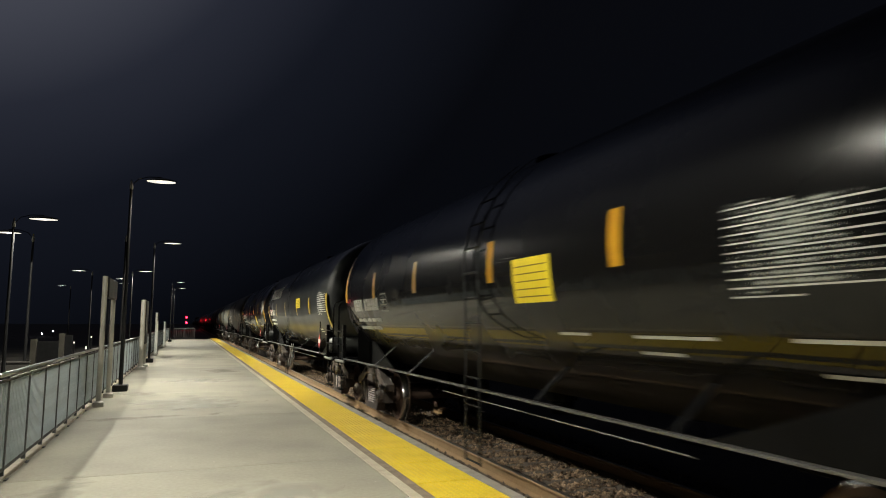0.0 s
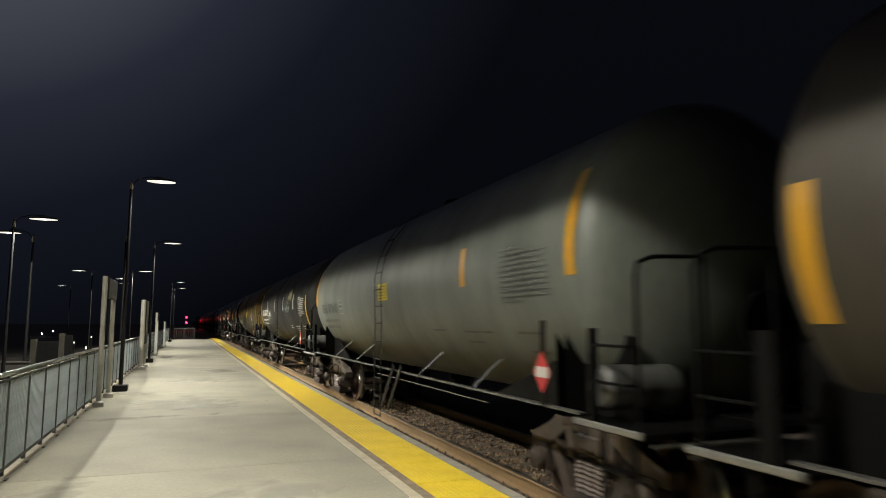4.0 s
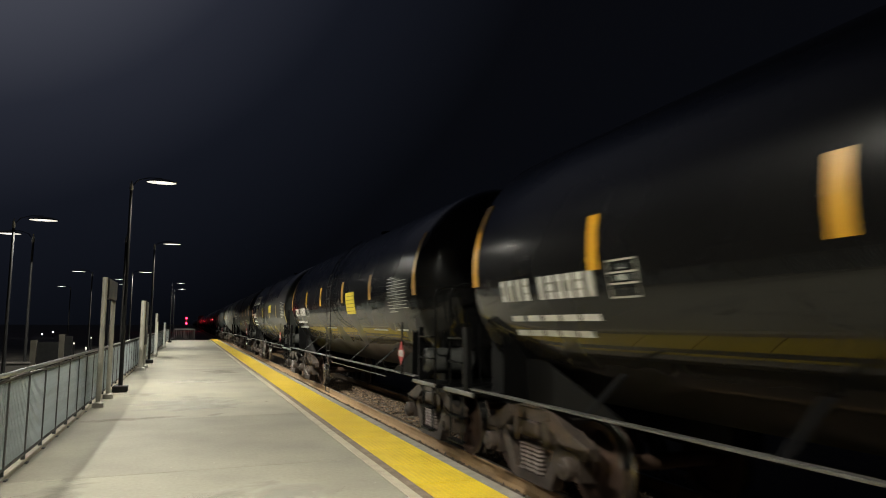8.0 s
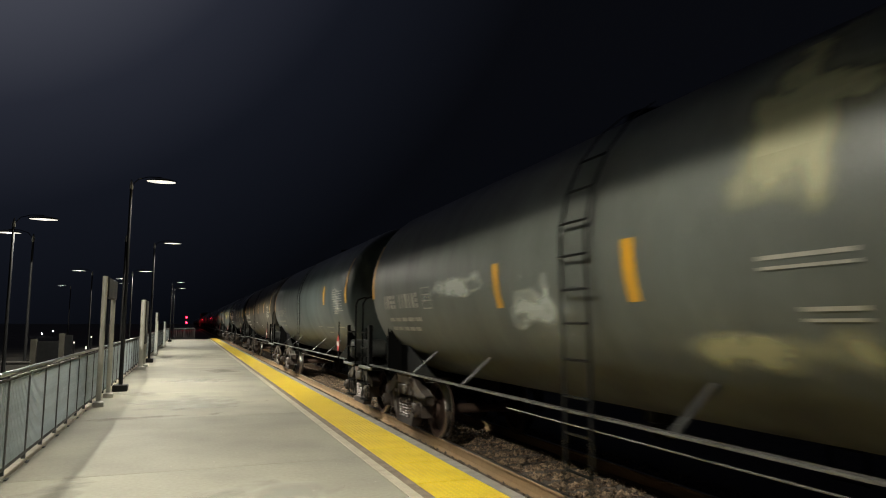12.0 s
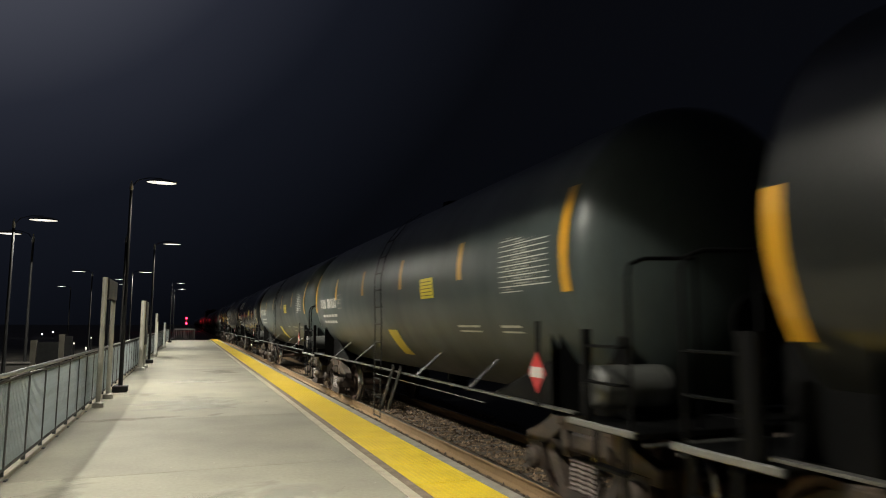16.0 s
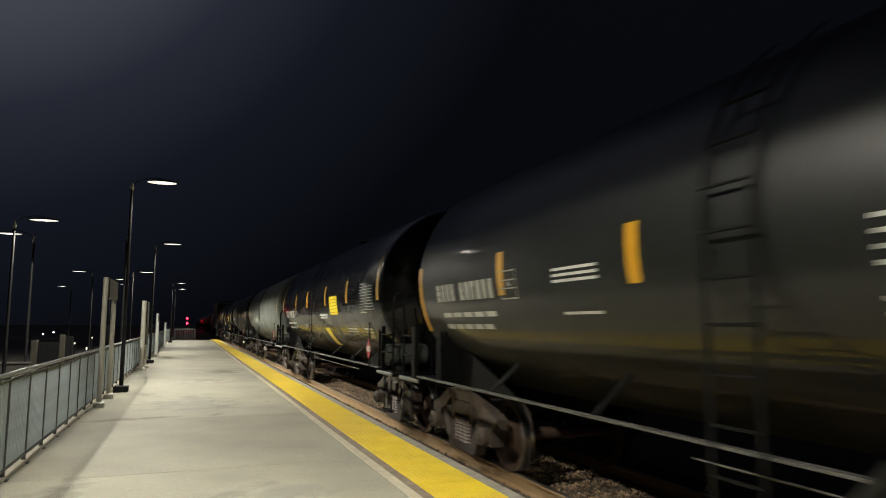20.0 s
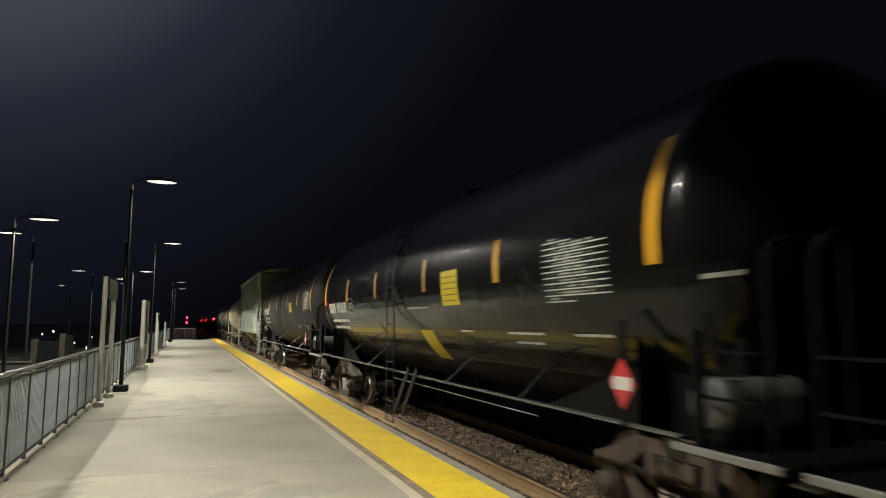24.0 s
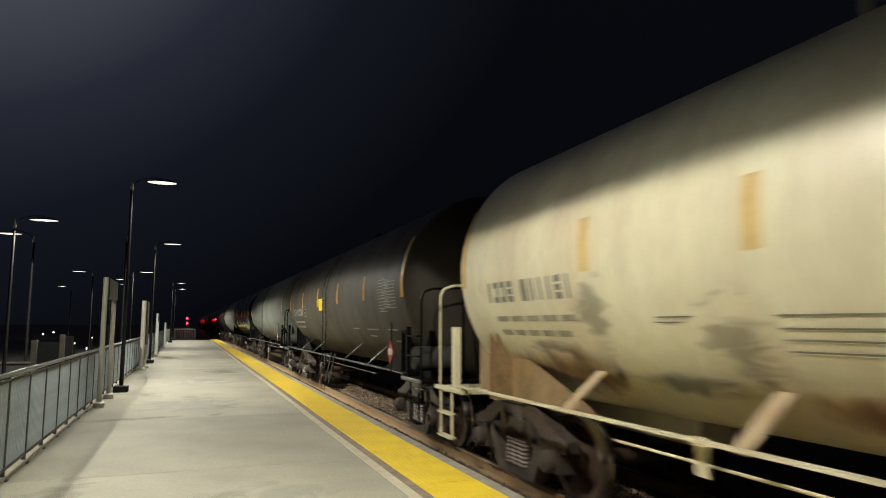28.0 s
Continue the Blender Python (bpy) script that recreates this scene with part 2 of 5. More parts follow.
M = {
    "concrete": mat("concrete", (0.392, 0.368, 0.288), 0.75, var=0.16, scale=0.7, fine=22, bump=0.12, second=(0.318, 0.300, 0.242), random_tint=0.06),
    "concrete_pale": mat("concrete_pale", (0.60, 0.54, 0.42), 0.7, var=0.2, scale=4, fine=50, second=(0.50, 0.44, 0.34)),
    "concrete_edge": mat("concrete_edge", (0.36, 0.325, 0.28), 0.8, var=0.25, scale=5, fine=60),
    "border": mat("border_mortar", (0.31, 0.24, 0.175), 0.85, var=0.3, scale=5, fine=50),
    "tactile": mat("tactile_yellow", (0.88, 0.635, 0.036), 0.55, var=0.14, scale=2.0, fine=60, bump=0.05, second=(0.76, 0.53, 0.045), random_tint=0.04),
    "galv": mat("galvanised", (0.48, 0.55, 0.585), 0.5, metal=0.1, var=0.2, scale=5, fine=70, bump=0.05),
    "galv_rail": mat("galvanised_rail", (0.30, 0.31, 0.31), 0.34, metal=0.65, var=0.2, scale=5, fine=70, bump=0.04),
    "galv_dark": mat("galvanised_dark", (0.10, 0.10, 0.10), 0.5, metal=0.5, var=0.2, scale=5, fine=70, bump=0.05),
    "post_white": mat("white_painted_post", (0.82, 0.82, 0.78), 0.4, var=0.06, scale=3, fine=40, bump=0.02),
    "post_pale": mat("painted_post", (0.52, 0.50, 0.43), 0.45, var=0.12, scale=3, fine=40, bump=0.04),
    "lamp_black": mat("lamp_black", (0.018, 0.018, 0.019), 0.5, spec=0.2, var=0.25, scale=6, fine=60, bump=0.04),
    "rail": mat("rail_rust", (0.27, 0.17, 0.08), 0.75, metal=0.05, var=0.2, scale=3, fine=40, bump=0.1, second=(0.24, 0.15, 0.075)),
    "rail_head": mat("rail_head", (0.42, 0.38, 0.34), 0.32, metal=0.9, var=0.2, scale=3, fine=50, bump=0.03),
    "ballast": mat("ballast_stone", (0.25, 0.17, 0.105), 0.85, var=0.5, scale=9, fine=60, bump=0.3, second=(0.085, 0.058, 0.04), island=True),
    "tie": mat("tie_wood", (0.10, 0.075, 0.055), 0.85, var=0.4, scale=4, fine=50, bump=0.3, streak=(1, 6, 6)),
    "earth": mat("earth", (0.075, 0.065, 0.055), 0.95, var=0.4, scale=0.3, fine=6, bump=0.3),
    "asphalt": mat("asphalt", (0.055, 0.055, 0.055), 0.9, var=0.3, scale=0.5, fine=30, bump=0.3),
    "steel_dark": mat("truck_steel", (0.040, 0.031, 0.026), 0.7, metal=0.1, var=0.5, scale=5, fine=30, bump=0.25, second=(0.085, 0.060, 0.046)),
    "spring_grey": mat("spring_grey", (0.15, 0.115, 0.10), 0.5, metal=0.3, var=0.4, scale=8, fine=40, bump=0.1),
    "wheel": mat("wheel_steel", (0.10, 0.062, 0.046), 0.55, metal=0.5, var=0.35, scale=5, fine=30, bump=0.12),
    "tread": mat("wheel_tread", (0.55, 0.53, 0.50), 0.22, metal=1.0, var=0.1, scale=5, fine=30, bump=0.02),
    "frame_black": mat("frame_black", (0.0052, 0.0052, 0.0055), 0.5, var=0.35, scale=3, fine=30, bump=0.08, spec=0.05),
    "rail_grey": mat("pipe_rail_grey", (0.12, 0.117, 0.11), 0.36, metal=0.35, var=0.3, scale=4, fine=40, bump=0.05),
    "ladder_dark": mat("ladder_dark", (0.005, 0.005, 0.005), 0.5, spec=0.12, var=0.3, scale=6, fine=50, bump=0.05),
    "brace_dim": mat("brace_dim", (0.013, 0.013, 0.012), 0.55, var=0.3, scale=6, fine=50, bump=0.05, spec=0.2),
    "brace_grey": mat("brace_grey", (0.024, 0.023, 0.021), 0.5, var=0.3, scale=6, fine=50, bump=0.05),
    "step_grey": mat("step_grey", (0.15, 0.15, 0.14), 0.5, var=0.3, scale=6, fine=50, bump=0.05),
    "strip_yellow": mat("reflective_yellow", (0.40, 0.20, 0.008), 0.4, var=0.1, scale=4, fine=90, bump=0.02),
    "strip_white": mat("reflective_white", (0.5, 0.5, 0.48), 0.4, var=0.12, scale=4, fine=90, bump=0.02),
    "placard_yellow": mat("placard_yellow", (0.66, 0.51, 0.015), 0.4, var=0.1, scale=4, fine=90, bump=0.02),
    "ink": mat("ink_black", (0.02, 0.02, 0.02), 0.5, var=0.1, scale=4, fine=90, bump=0.0),
    "letter_white": mat("letter_white", (0.43, 0.425, 0.385), 0.5, var=0.22, scale=5, fine=60, bump=0.02),
    "reservoir_grey": mat("reservoir_grey", (0.06, 0.061, 0.058), 0.5, var=0.4, scale=4, fine=30, bump=0.08),
    "letter_bright": mat("letter_bright", (0.62, 0.62, 0.56), 0.5, var=0.15, scale=5, fine=60, bump=0.02),
    "letter_faded": mat("letter_faded", (0.26, 0.25, 0.21), 0.6, var=0.3, scale=6, fine=60, bump=0.02),
    "placard_red": mat("placard_red", (0.40, 0.028, 0.03), 0.4, var=0.12, scale=5, fine=80, bump=0.02),
    "paint_red": mat("paint_red", (0.16, 0.025, 0.02), 0.5, var=0.3, scale=3, fine=40, bump=0.05),
    "hopper_grey": mat("hopper_grey", (0.285, 0.318, 0.268), 0.5, var=0.2, scale=0.9, fine=14, bump=0.05, second=(0.215, 0.238, 0.195), streak=(1, 2.5, 0.5)),
    "hopper_tan": mat("hopper_tan", (0.18, 0.148, 0.09), 0.65, var=0.25, scale=1.2, fine=16, bump=0.06, second=(0.15, 0.115, 0.07)),
    "cream": mat("cream_paint", (0.62, 0.59, 0.42), 0.42, var=0.22, scale=0.9, fine=12, bump=0.04, second=(0.52, 0.455, 0.32), streak=(1, 2, 0.4)),
    "graf_white": mat("graffiti_white", (0.42, 0.46, 0.43), 0.5, var=0.25, scale=4, fine=30, bump=0.0),
    "sign_board": mat("sign_board", (0.03, 0.027, 0.022), 0.6, var=0.2, scale=4, fine=40, bump=0.03),
    "wall_tan": mat("wall_tan", (0.12, 0.11, 0.088), 0.8, var=0.2, scale=2, fine=30, bump=0.1),
    "wall_dark": mat("wall_dark", (0.055, 0.052, 0.046), 0.85, var=0.25, scale=2, fine=30, bump=0.1),
    "lens": glow("lamp_lens", (1.0, 0.94, 0.82), 0.95),
    "glint_glow": glow("glint_disc_glow", (1.0, 0.96, 0.88), 5.0),
    "red_lens": glow("signal_lens", (1.0, 0.015, 0.04), 22.0),
    "far_light": glow("far_light", (0.92, 0.95, 1.0), 14.0),
    "spray_white": spray("spray_white", (0.46, 0.49, 0.45), 0.55, 2.6, (1, 0.7, 1.6)),
    "spray_pale": spray("spray_pale", (0.16, 0.20, 0.18), 0.7, 3.5, (1, 1, 0.7)),
    "spray_yellow": spray("spray_yellow", (0.22, 0.20, 0.06), 0.7, 3.5, (1, 1, 0.7)),
    "spray_cream": spray("spray_cream", (0.30, 0.29, 0.16), 0.8, 1.4),
    "spray_red": spray("spray_red", (0.19, 0.055, 0.035), 0.7, 2.6),
    "spray_pink": spray("spray_pink", (0.40, 0.17, 0.12), 0.35, 2.0),
    "spray_dark": spray("spray_dark", (0.12, 0.115, 0.095), 0.4, 4.0, (1, 0.6, 1.6)),
    "spray_blue": spray("spray_blue", (0.075, 0.09, 0.14), 0.5, 3.0, (1, 0.6, 1.4)),
    "spray_sky": spray("spray_sky", (0.10, 0.22, 0.48), 0.85, 2.5),
    "rust_stain": spray("rust_stain", (0.20, 0.085, 0.03), 0.6, 1.1, (1, 1.6, 0.5)),
    "letter_block": spray("letter_block", (0.27, 0.28, 0.25), 0.7, 16.0, (1, 1, 0.6)),
    "ink_block": spray("ink_block", (0.10, 0.10, 0.09), 0.5, 16.0, (1, 1, 0.6)),
    "ink_faded": mat("ink_faded", (0.19, 0.185, 0.15), 0.6, var=0.3, scale=9, fine=60, bump=0.0),
    "strip_lemon": mat("reflective_lemon", (0.34, 0.22, 0.008), 0.4, var=0.12, scale=4, fine=90, bump=0.02),
    "spray_streak": spray("spray_streak", (0.20, 0.20, 0.19), 0.7, 3.0, (1, 0.35, 5.0)),
    "tank_moss": mat("painted_moss", (0.030, 0.034, 0.026), 0.55, var=0.22, scale=0.8, fine=10, bump=0.02, spec=0.28),
    "strut_tan": mat("strut_tan", (0.40, 0.31, 0.19), 0.6, var=0.3, scale=3, fine=25, bump=0.06, second=(0.30, 0.20, 0.11)),
    "rust_orange": mat("rust_orange", (0.36, 0.23, 0.115), 0.7, var=0.3, scale=5, fine=25, bump=0.1),
    "rust_faint": spray("rust_faint", (0.30, 0.20, 0.12), 0.35, 1.6, (1, 1.6, 0.5)),
    "spray_smear": spray("spray_smear", (0.50, 0.53, 0.48), 0.32, 2.2, (1, 0.7, 3.0)),
    "ink_soft": mat("ink_soft", (0.31, 0.29, 0.21), 0.6, var=0.35, scale=9, fine=60, bump=0.0),
    "ink_faint": mat("ink_faint", (0.15, 0.155, 0.14), 0.6, var=0.35, scale=9, fine=60, bump=0.0),
    "placard_ink": mat("placard_ink", (0.16, 0.115, 0.012), 0.5, var=0.2, scale=6, fine=60, bump=0.0),
    "notice_brown": mat("notice_brown", (0.15, 0.075, 0.052), 0.6, var=0.3, scale=6, fine=40, bump=0.0),
    # darker versions of the hopper colours, with the car ends' shade put in
    "hopper_shaded": mat("hopper_shaded", (0.14, 0.15, 0.135), 0.55, var=0.3, scale=1.5, fine=16, bump=0.05),
    "end_brown_shaded": mat("end_brown_shaded", (0.055, 0.045, 0.033), 0.7, var=0.35, scale=1.2, fine=16, bump=0.08),
    "floor_stain": spray("floor_stain", (0.22, 0.21, 0.175), 0.3, 1.3, axes=(1, 1, 0)),
    "floor_pale": spray("floor_pale", (0.50, 0.49, 0.43), 0.35, 0.9, axes=(1, 1, 0)),
    "rust_dark": mat("rust_dark", (0.27, 0.175, 0.085), 0.75, var=0.35, scale=3, fine=25, bump=0.1),
    "strip_faded": mat("reflective_faded", (0.55, 0.40, 0.16), 0.5, var=0.2, scale=5, fine=60, bump=0.02),
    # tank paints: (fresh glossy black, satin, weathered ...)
    "tank_gloss": mat("tank_gloss_black", (0.0056, 0.0054, 0.0054), 0.27, var=0.3, scale=0.8, fine=9, bump=0.003, coat=0.48, spec=0.07, dull_belly=True, coat_rough=0.035),
    "tank_satin": mat("tank_satin_black", (0.0085, 0.0105, 0.0105), 0.5, var=0.3, scale=0.7, fine=8, bump=0.006, coat=0.6, spec=0.3, dull_belly=True, coat_rough=0.12),
    "tank_sheen": mat("tank_worn_gloss_black", (0.0078, 0.0085, 0.0080), 0.5, var=0.3, scale=0.8, fine=9, bump=0.004, coat=0.45, spec=0.22, dull_belly=True, coat_rough=0.05),
    "tank_matt": mat("tank_matt_black", (0.0115, 0.011, 0.0102), 0.56, var=0.3, scale=0.8, fine=10, bump=0.03, streak=(1, 2, 0.5), spec=0.17),
    "tank_brown": mat("tank_brown_dust", (0.040, 0.034, 0.0255), 0.6, var=0.25, scale=0.8, fine=10, bump=0.03, streak=(1, 2, 0.5), spec=0.28),
    "tank_olive": mat("tank_olive_dust", (0.082, 0.057, 0.0165), 0.6, var=0.22, scale=0.8, fine=10, bump=0.03, streak=(1, 2, 0.5), spec=0.28),
    "tank_green": mat("tank_green_grey", (0.040, 0.050, 0.049), 0.42, var=0.22, scale=0.8, fine=10, bump=0.02, streak=(1, 2, 0.5), spec=0.28),
    "tank_slate": mat("tank_slate_grey", (0.075, 0.082, 0.072), 0.5, var=0.25, scale=0.8, fine=10, bump=0.03, second=(0.058, 0.062, 0.054), streak=(1, 2, 0.5), spec=0.28),
    "tank_grey": mat("tank_pale_grey", (0.11, 0.12, 0.108), 0.5, var=0.25, scale=0.8, fine=10, bump=0.03, second=(0.085, 0.092, 0.082), streak=(1, 2, 0.5), spec=0.28),
}


# ---- mesh helpers ----
def box(bm, x0, x1, y0, y1, z0, z1, m=None):
    vs = [bm.verts.new((x, y, z)) for x in (x0, x1) for y in (y0, y1) for z in (z0, z1)]
    if m is not None:
        for v in vs:
            v.co = m @ v.co
    for a, b, c, d in ((0, 1, 3, 2), (4, 6, 7, 5), (0, 4, 5, 1), (2, 3, 7, 6), (0, 2, 6, 4), (1, 5, 7, 3)):
        bm.faces.new((vs[a], vs[b], vs[c], vs[d]))
    return vs


def rod(bm, p0, p1, r, seg=8, r2=None):
    p0, p1 = Vector(p0), Vector(p1)
    d = p1 - p0
    m = Matrix.Translation((p0 + p1) / 2) @ d.to_track_quat("Z", "Y").to_matrix().to_4x4()
    bmesh.ops.create_cone(bm, cap_ends=True, segments=seg, radius1=r, radius2=r if r2 is None else r2, depth=d.length, matrix=m)


def pipe(bm, pts, r, seg=8):
    for a, b in zip(pts, pts[1:]):
        rod(bm, a, b, r, seg)


def bar(bm, p0, p1, w, t, up=(0, 0, 1)):
    """A flat bar from p0 to p1: w wide along up-ish, t thick."""
    p0, p1 = Vector(p0), Vector(p1)
    d = (p1 - p0)
    y = d.normalized()
    z = (Vector(up) - y * y.dot(Vector(up))).normalized()
    x = y.cross(z)
    m = Matrix((x, y, z)).transposed().to_4x4()
    m.translation = p0
    box(bm, -t / 2, t / 2, 0, d.length, -w / 2, w / 2, m)


def lathe(bm, prof, seg=24, m=Matrix.Identity(4), close=True):
    """Turns (radius, height) pairs about z."""
    rings = []
    for r, h in prof:
        if r < 1e-5:
            rings.append([bm.verts.new(m @ Vector((0, 0, h)))])
        else:
            rings.append([bm.verts.new(m @ Vector((r * math.cos(2 * math.pi * i / seg), r * math.sin(2 * math.pi * i / seg), h))) for i in range(seg)])
    for a, b in zip(rings, rings[1:]):
        for i in range(seg):
            j = (i + 1) % seg
            if len(a) == 1 and len(b) > 1:
                bm.faces.new((a[0], b[i], b[j]))
            elif len(b) == 1 and len(a) > 1:
                bm.faces.new((a[i], a[j], b[0]))
            elif len(a) > 1:
                bm.faces.new((a[i], a[j], b[j], b[i]))


def mesh_of(name, bm, smooth=False, bevel=0.0):
    if bevel:
        bmesh.ops.bevel(bm, geom=bm.edges[:], offset=bevel, segments=1, affect="EDGES", clamp_overlap=True)
    bmesh.ops.recalc_face_normals(bm, faces=bm.faces[:])
    me = bpy.data.meshes.new(name)
    bm.to_mesh(me)
    bm.free()
    if smooth:
        me.polygons.foreach_set("use_smooth", [True] * len(me.polygons))
        me.set_sharp_from_angle(angle=radians(35))
    return me


def put(name, me, material, parent=None, label="", m=None):
    ob = new(name, me)
    if material is not None:
        if not me.materials:
            me.materials.append(material)
        ob.material_slots[0].link = "OBJECT"
        ob.material_slots[0].material = material
    if parent is not None:
        ob.parent = parent
    if m is not None:
        ob.matrix_basis = m
    if label:
        ob["label"] = label
    return ob


def part(name, bm, material, parent, label="", smooth=False, bevel=0.0, m=None):
    return put(name, mesh_of(name, bm, smooth, bevel), material, parent, label, m)


# ---- ground, track and platform ----
bm = bmesh.new()
for x0, x1, z in ((-1500, -1.95, -0.9), (-1.95, 1500, -0.62)):
    box(bm, x0, x1, -1500, 1500, z - 0.5, z)
tagged(part("ground", bm, M["earth"], None), "dark bare earth round the station at night", "ground", kind="structure")

platform = tagged(new("platform"), "low concrete station platform with a yellow edge strip", "platform", kind="structure")
P0, P1 = -26.0, 74.4
bm = bmesh.new()
box(bm, -1.95, 3.135, P0, P1, -0.7, -0.07)
part("platform_base", bm, M["concrete_edge"], platform)
bm = bmesh.new()
box(bm, 2.995, 3.15, P0, P1, -0.16, 0.0)
part("edge_beam", bm, M["concrete_edge"], platform, "grey concrete edge beam", bevel=0.012)
bm = bmesh.new()
box(bm, -1.95, -1.77, P0, P1, -0.12, 0.045)
part("fence_kerb", bm, M["concrete_pale"], platform, "pale concrete kerb under the fence", bevel=0.01)
bm = bmesh.new()
box(bm, 2.206, 2.316, P0, P1, -0.08, -0.004)
part("border_strip", bm, M["border"], platform, "brown mortar border strip")

# rails, ties
track = tagged(new("railway_track"), "rusty railway track on brown ballast beside the platform", "railway track", kind="structure")
RAIL_PROF = [(-0.075, -0.18), (0.075, -0.18), (0.075, -0.165), (0.012, -0.145), (0.012, -0.045), (0.036, -0.032), (0.036, -0.006), (0.028, 0.0),
             (-0.028, 0.0), (-0.036, -0.006), (-0.036, -0.032), (-0.012, -0.045), (-0.012, -0.145), (-0.075, -0.165)]
for x in (TRACK_X - 0.7525, TRACK_X + 0.7525):
    bm = bmesh.new()
    ends = [[bm.verts.new((x + a, y, RAIL_Z + b - (0.003 if b > -0.01 else 0))) for a, b in RAIL_PROF] for y in (-400, 600)]
    for i in range(len(RAIL_PROF)):
        j = (i + 1) % len(RAIL_PROF)
        bm.faces.new((ends[0][i], ends[0][j], ends[1][j], ends[1][i]))
    part("rail", bm, M["rail"], track, "rust-brown steel rail")
    bm = bmesh.new()
    box(bm, x - 0.027, x + 0.027, -400, 600, RAIL_Z - 0.004, RAIL_Z)
    part("rail_head", bm, M["rail_head"], track, "worn bright running surface")

bm = bmesh.new()
box(bm, TRACK_X - 1.6, TRACK_X + 1.9, -400, 600, -0.8, RAIL_Z - 0.185)
part("ballast_bed", bm, M["tie"], track)


def stones(name, n, x0, x1, y0, y1, z, size, seed, parent):
    rs = np.random.RandomState(seed)
    base = np.array([(1, 0, 0), (-1, 0, 0), (0, 1, 0), (0, -1, 0), (0, 0, 1), (0, 0, -1)], float)
    faces = np.array([(0, 2, 4), (2, 1, 4), (1, 3, 4), (3, 0, 4), (2, 0, 5), (1, 2, 5), (3, 1, 5), (0, 3, 5)])
    y = y0 + (y1 - y0) * rs.rand(n) ** 1.5
    c = np.stack([x0 + (x1 - x0) * rs.rand(n), y, z + rs.rand(n) * 0.04], 1)
    if "ballast" in name:
        off = np.abs((c[:, 1] + 8 + 0.275) % 0.55 - 0.275)
        c[:, 2] -= np.where(off < 0.085, 0.05 * rs.rand(n) + 0.02, 0.0)
    s = size * (0.6 + 0.8 * rs.rand(n, 1, 3))
    v = base[None] * s + rs.randn(n, 6, 3) * size * 0.25
    a = rs.rand(n) * 6.28
    ca, sa = np.cos(a)[:, None], np.sin(a)[:, None]
    v = np.stack([v[..., 0] * ca - v[..., 1] * sa, v[..., 0] * sa + v[..., 1] * ca, v[..., 2] * 0.75], -1) + c[:, None]
    f = (faces[None] + 6 * np.arange(n)[:, None, None]).reshape(-1, 3)
    me = bpy.data.meshes.new(name)
    me.from_pydata(v.reshape(-1, 3).tolist(), [], f.tolist())
    ob = put(name, me, M["ballast" if "ballast" in name else "tie"], parent)
    ob["kind"] = "stuff"
    return ob


stones("ballast_stones", 24000, TRACK_X - 0.68, TRACK_X + 0.68, 2.5, 34.0, RAIL_Z - 0.20, 0.029, 3, track)
stones("ballast_stones", 5000, TRACK_X + 0.86, TRACK_X + 1.7, 2.5, 34.0, RAIL_Z - 0.20, 0.030, 5, track)
stones("edge_debris", 520, 3.15, 3.185, 2.5, 40.0, -0.03, 0.026, 6, track)


# ---- street and platform lamps ----
def lamp_post(x, y, ground, side=1, height=LAMP_H, lit=True, base=True):
    post = tagged(new("lamp_post"), "tall black lamp post with a flat disc lamp, lit" if lit else "bare black lamp pole with a pointed cap", "lamp post", "station lamps")
    post.matrix_basis = pose(x, y, ground)
    bm = bmesh.new()
    rod(bm, (0, 0, 0.02), (0, 0, height - 0.25), 0.052, 12, 0.034)
    part("pole", bm, M["lamp_black"], post, smooth=True)
    bm = bmesh.new()
    box(bm, -0.17, 0.17, -0.17, 0.17, 0, 0.16)
    part("foot", bm, M["lamp_black"], post, bevel=0.02)
    bm = bmesh.new()
    lathe(bm, [(0.036, height - 0.25), (0.052, height - 0.2), (0.040, height - 0.13), (0.022, height - 0.06), (0.010, height + 0.0), (0, height + 0.02)], 10)
    part("finial", bm, M["post_pale"], post, smooth=True)
    if not lit:
        return post
    bm = bmesh.new()
    pipe(bm, [(0, 0, height - 0.16), (side * 0.15, 0, height + 0.03), (side * 0.4, 0, height + 0.11), (side * 0.7, 0, height + 0.12)], 0.011, 8)
    part("arm", bm, M["lamp_black"], post, smooth=True)
    bm = bmesh.new()
    lathe(bm, [(0.36, height), (0.372, height + 0.01), (0.37, height + 0.03), (0.25, height + 0.07), (0.1, height + 0.1), (0, height + 0.11)], 28, Matrix.Translation((side * 0.7, 0, 0)) @ Matrix.Diagonal((1, 0.62, 1, 1)))
    head = part("lamp_head", bm, M["lamp_black"], post, "shallow black disc lamp head", smooth=True)
    bm = bmesh.new()
    lathe(bm, [(0, height + 0.0), (0.352, height + 0.0), (0.352, height + 0.008), (0, height + 0.008)], 28, Matrix.Translation((side * 0.7, 0, 0)) @ Matrix.Diagonal((1, 0.62, 1, 1)))
    lens = part("lens", bm, M["lens"] if lit else M["galv_dark"], head, "glowing round lens" if lit else "")
    lens.visible_shadow = False
    # small glowing disc added so glossy tank ends mirror a bright dot
    bm = bmesh.new()
    lathe(bm, [(0, height - 0.006), (0.11, height - 0.006), (0.11, height - 0.002), (0, height - 0.002)], 16, Matrix.Translation((side * 0.7, 0, 0)) @ Matrix.Diagonal((1, 0.62, 1, 1)))
    part("led_disc", bm, M["glint_glow"], head, "added bright disc for a mirrored dot on the tanks").visible_shadow = False
    return post


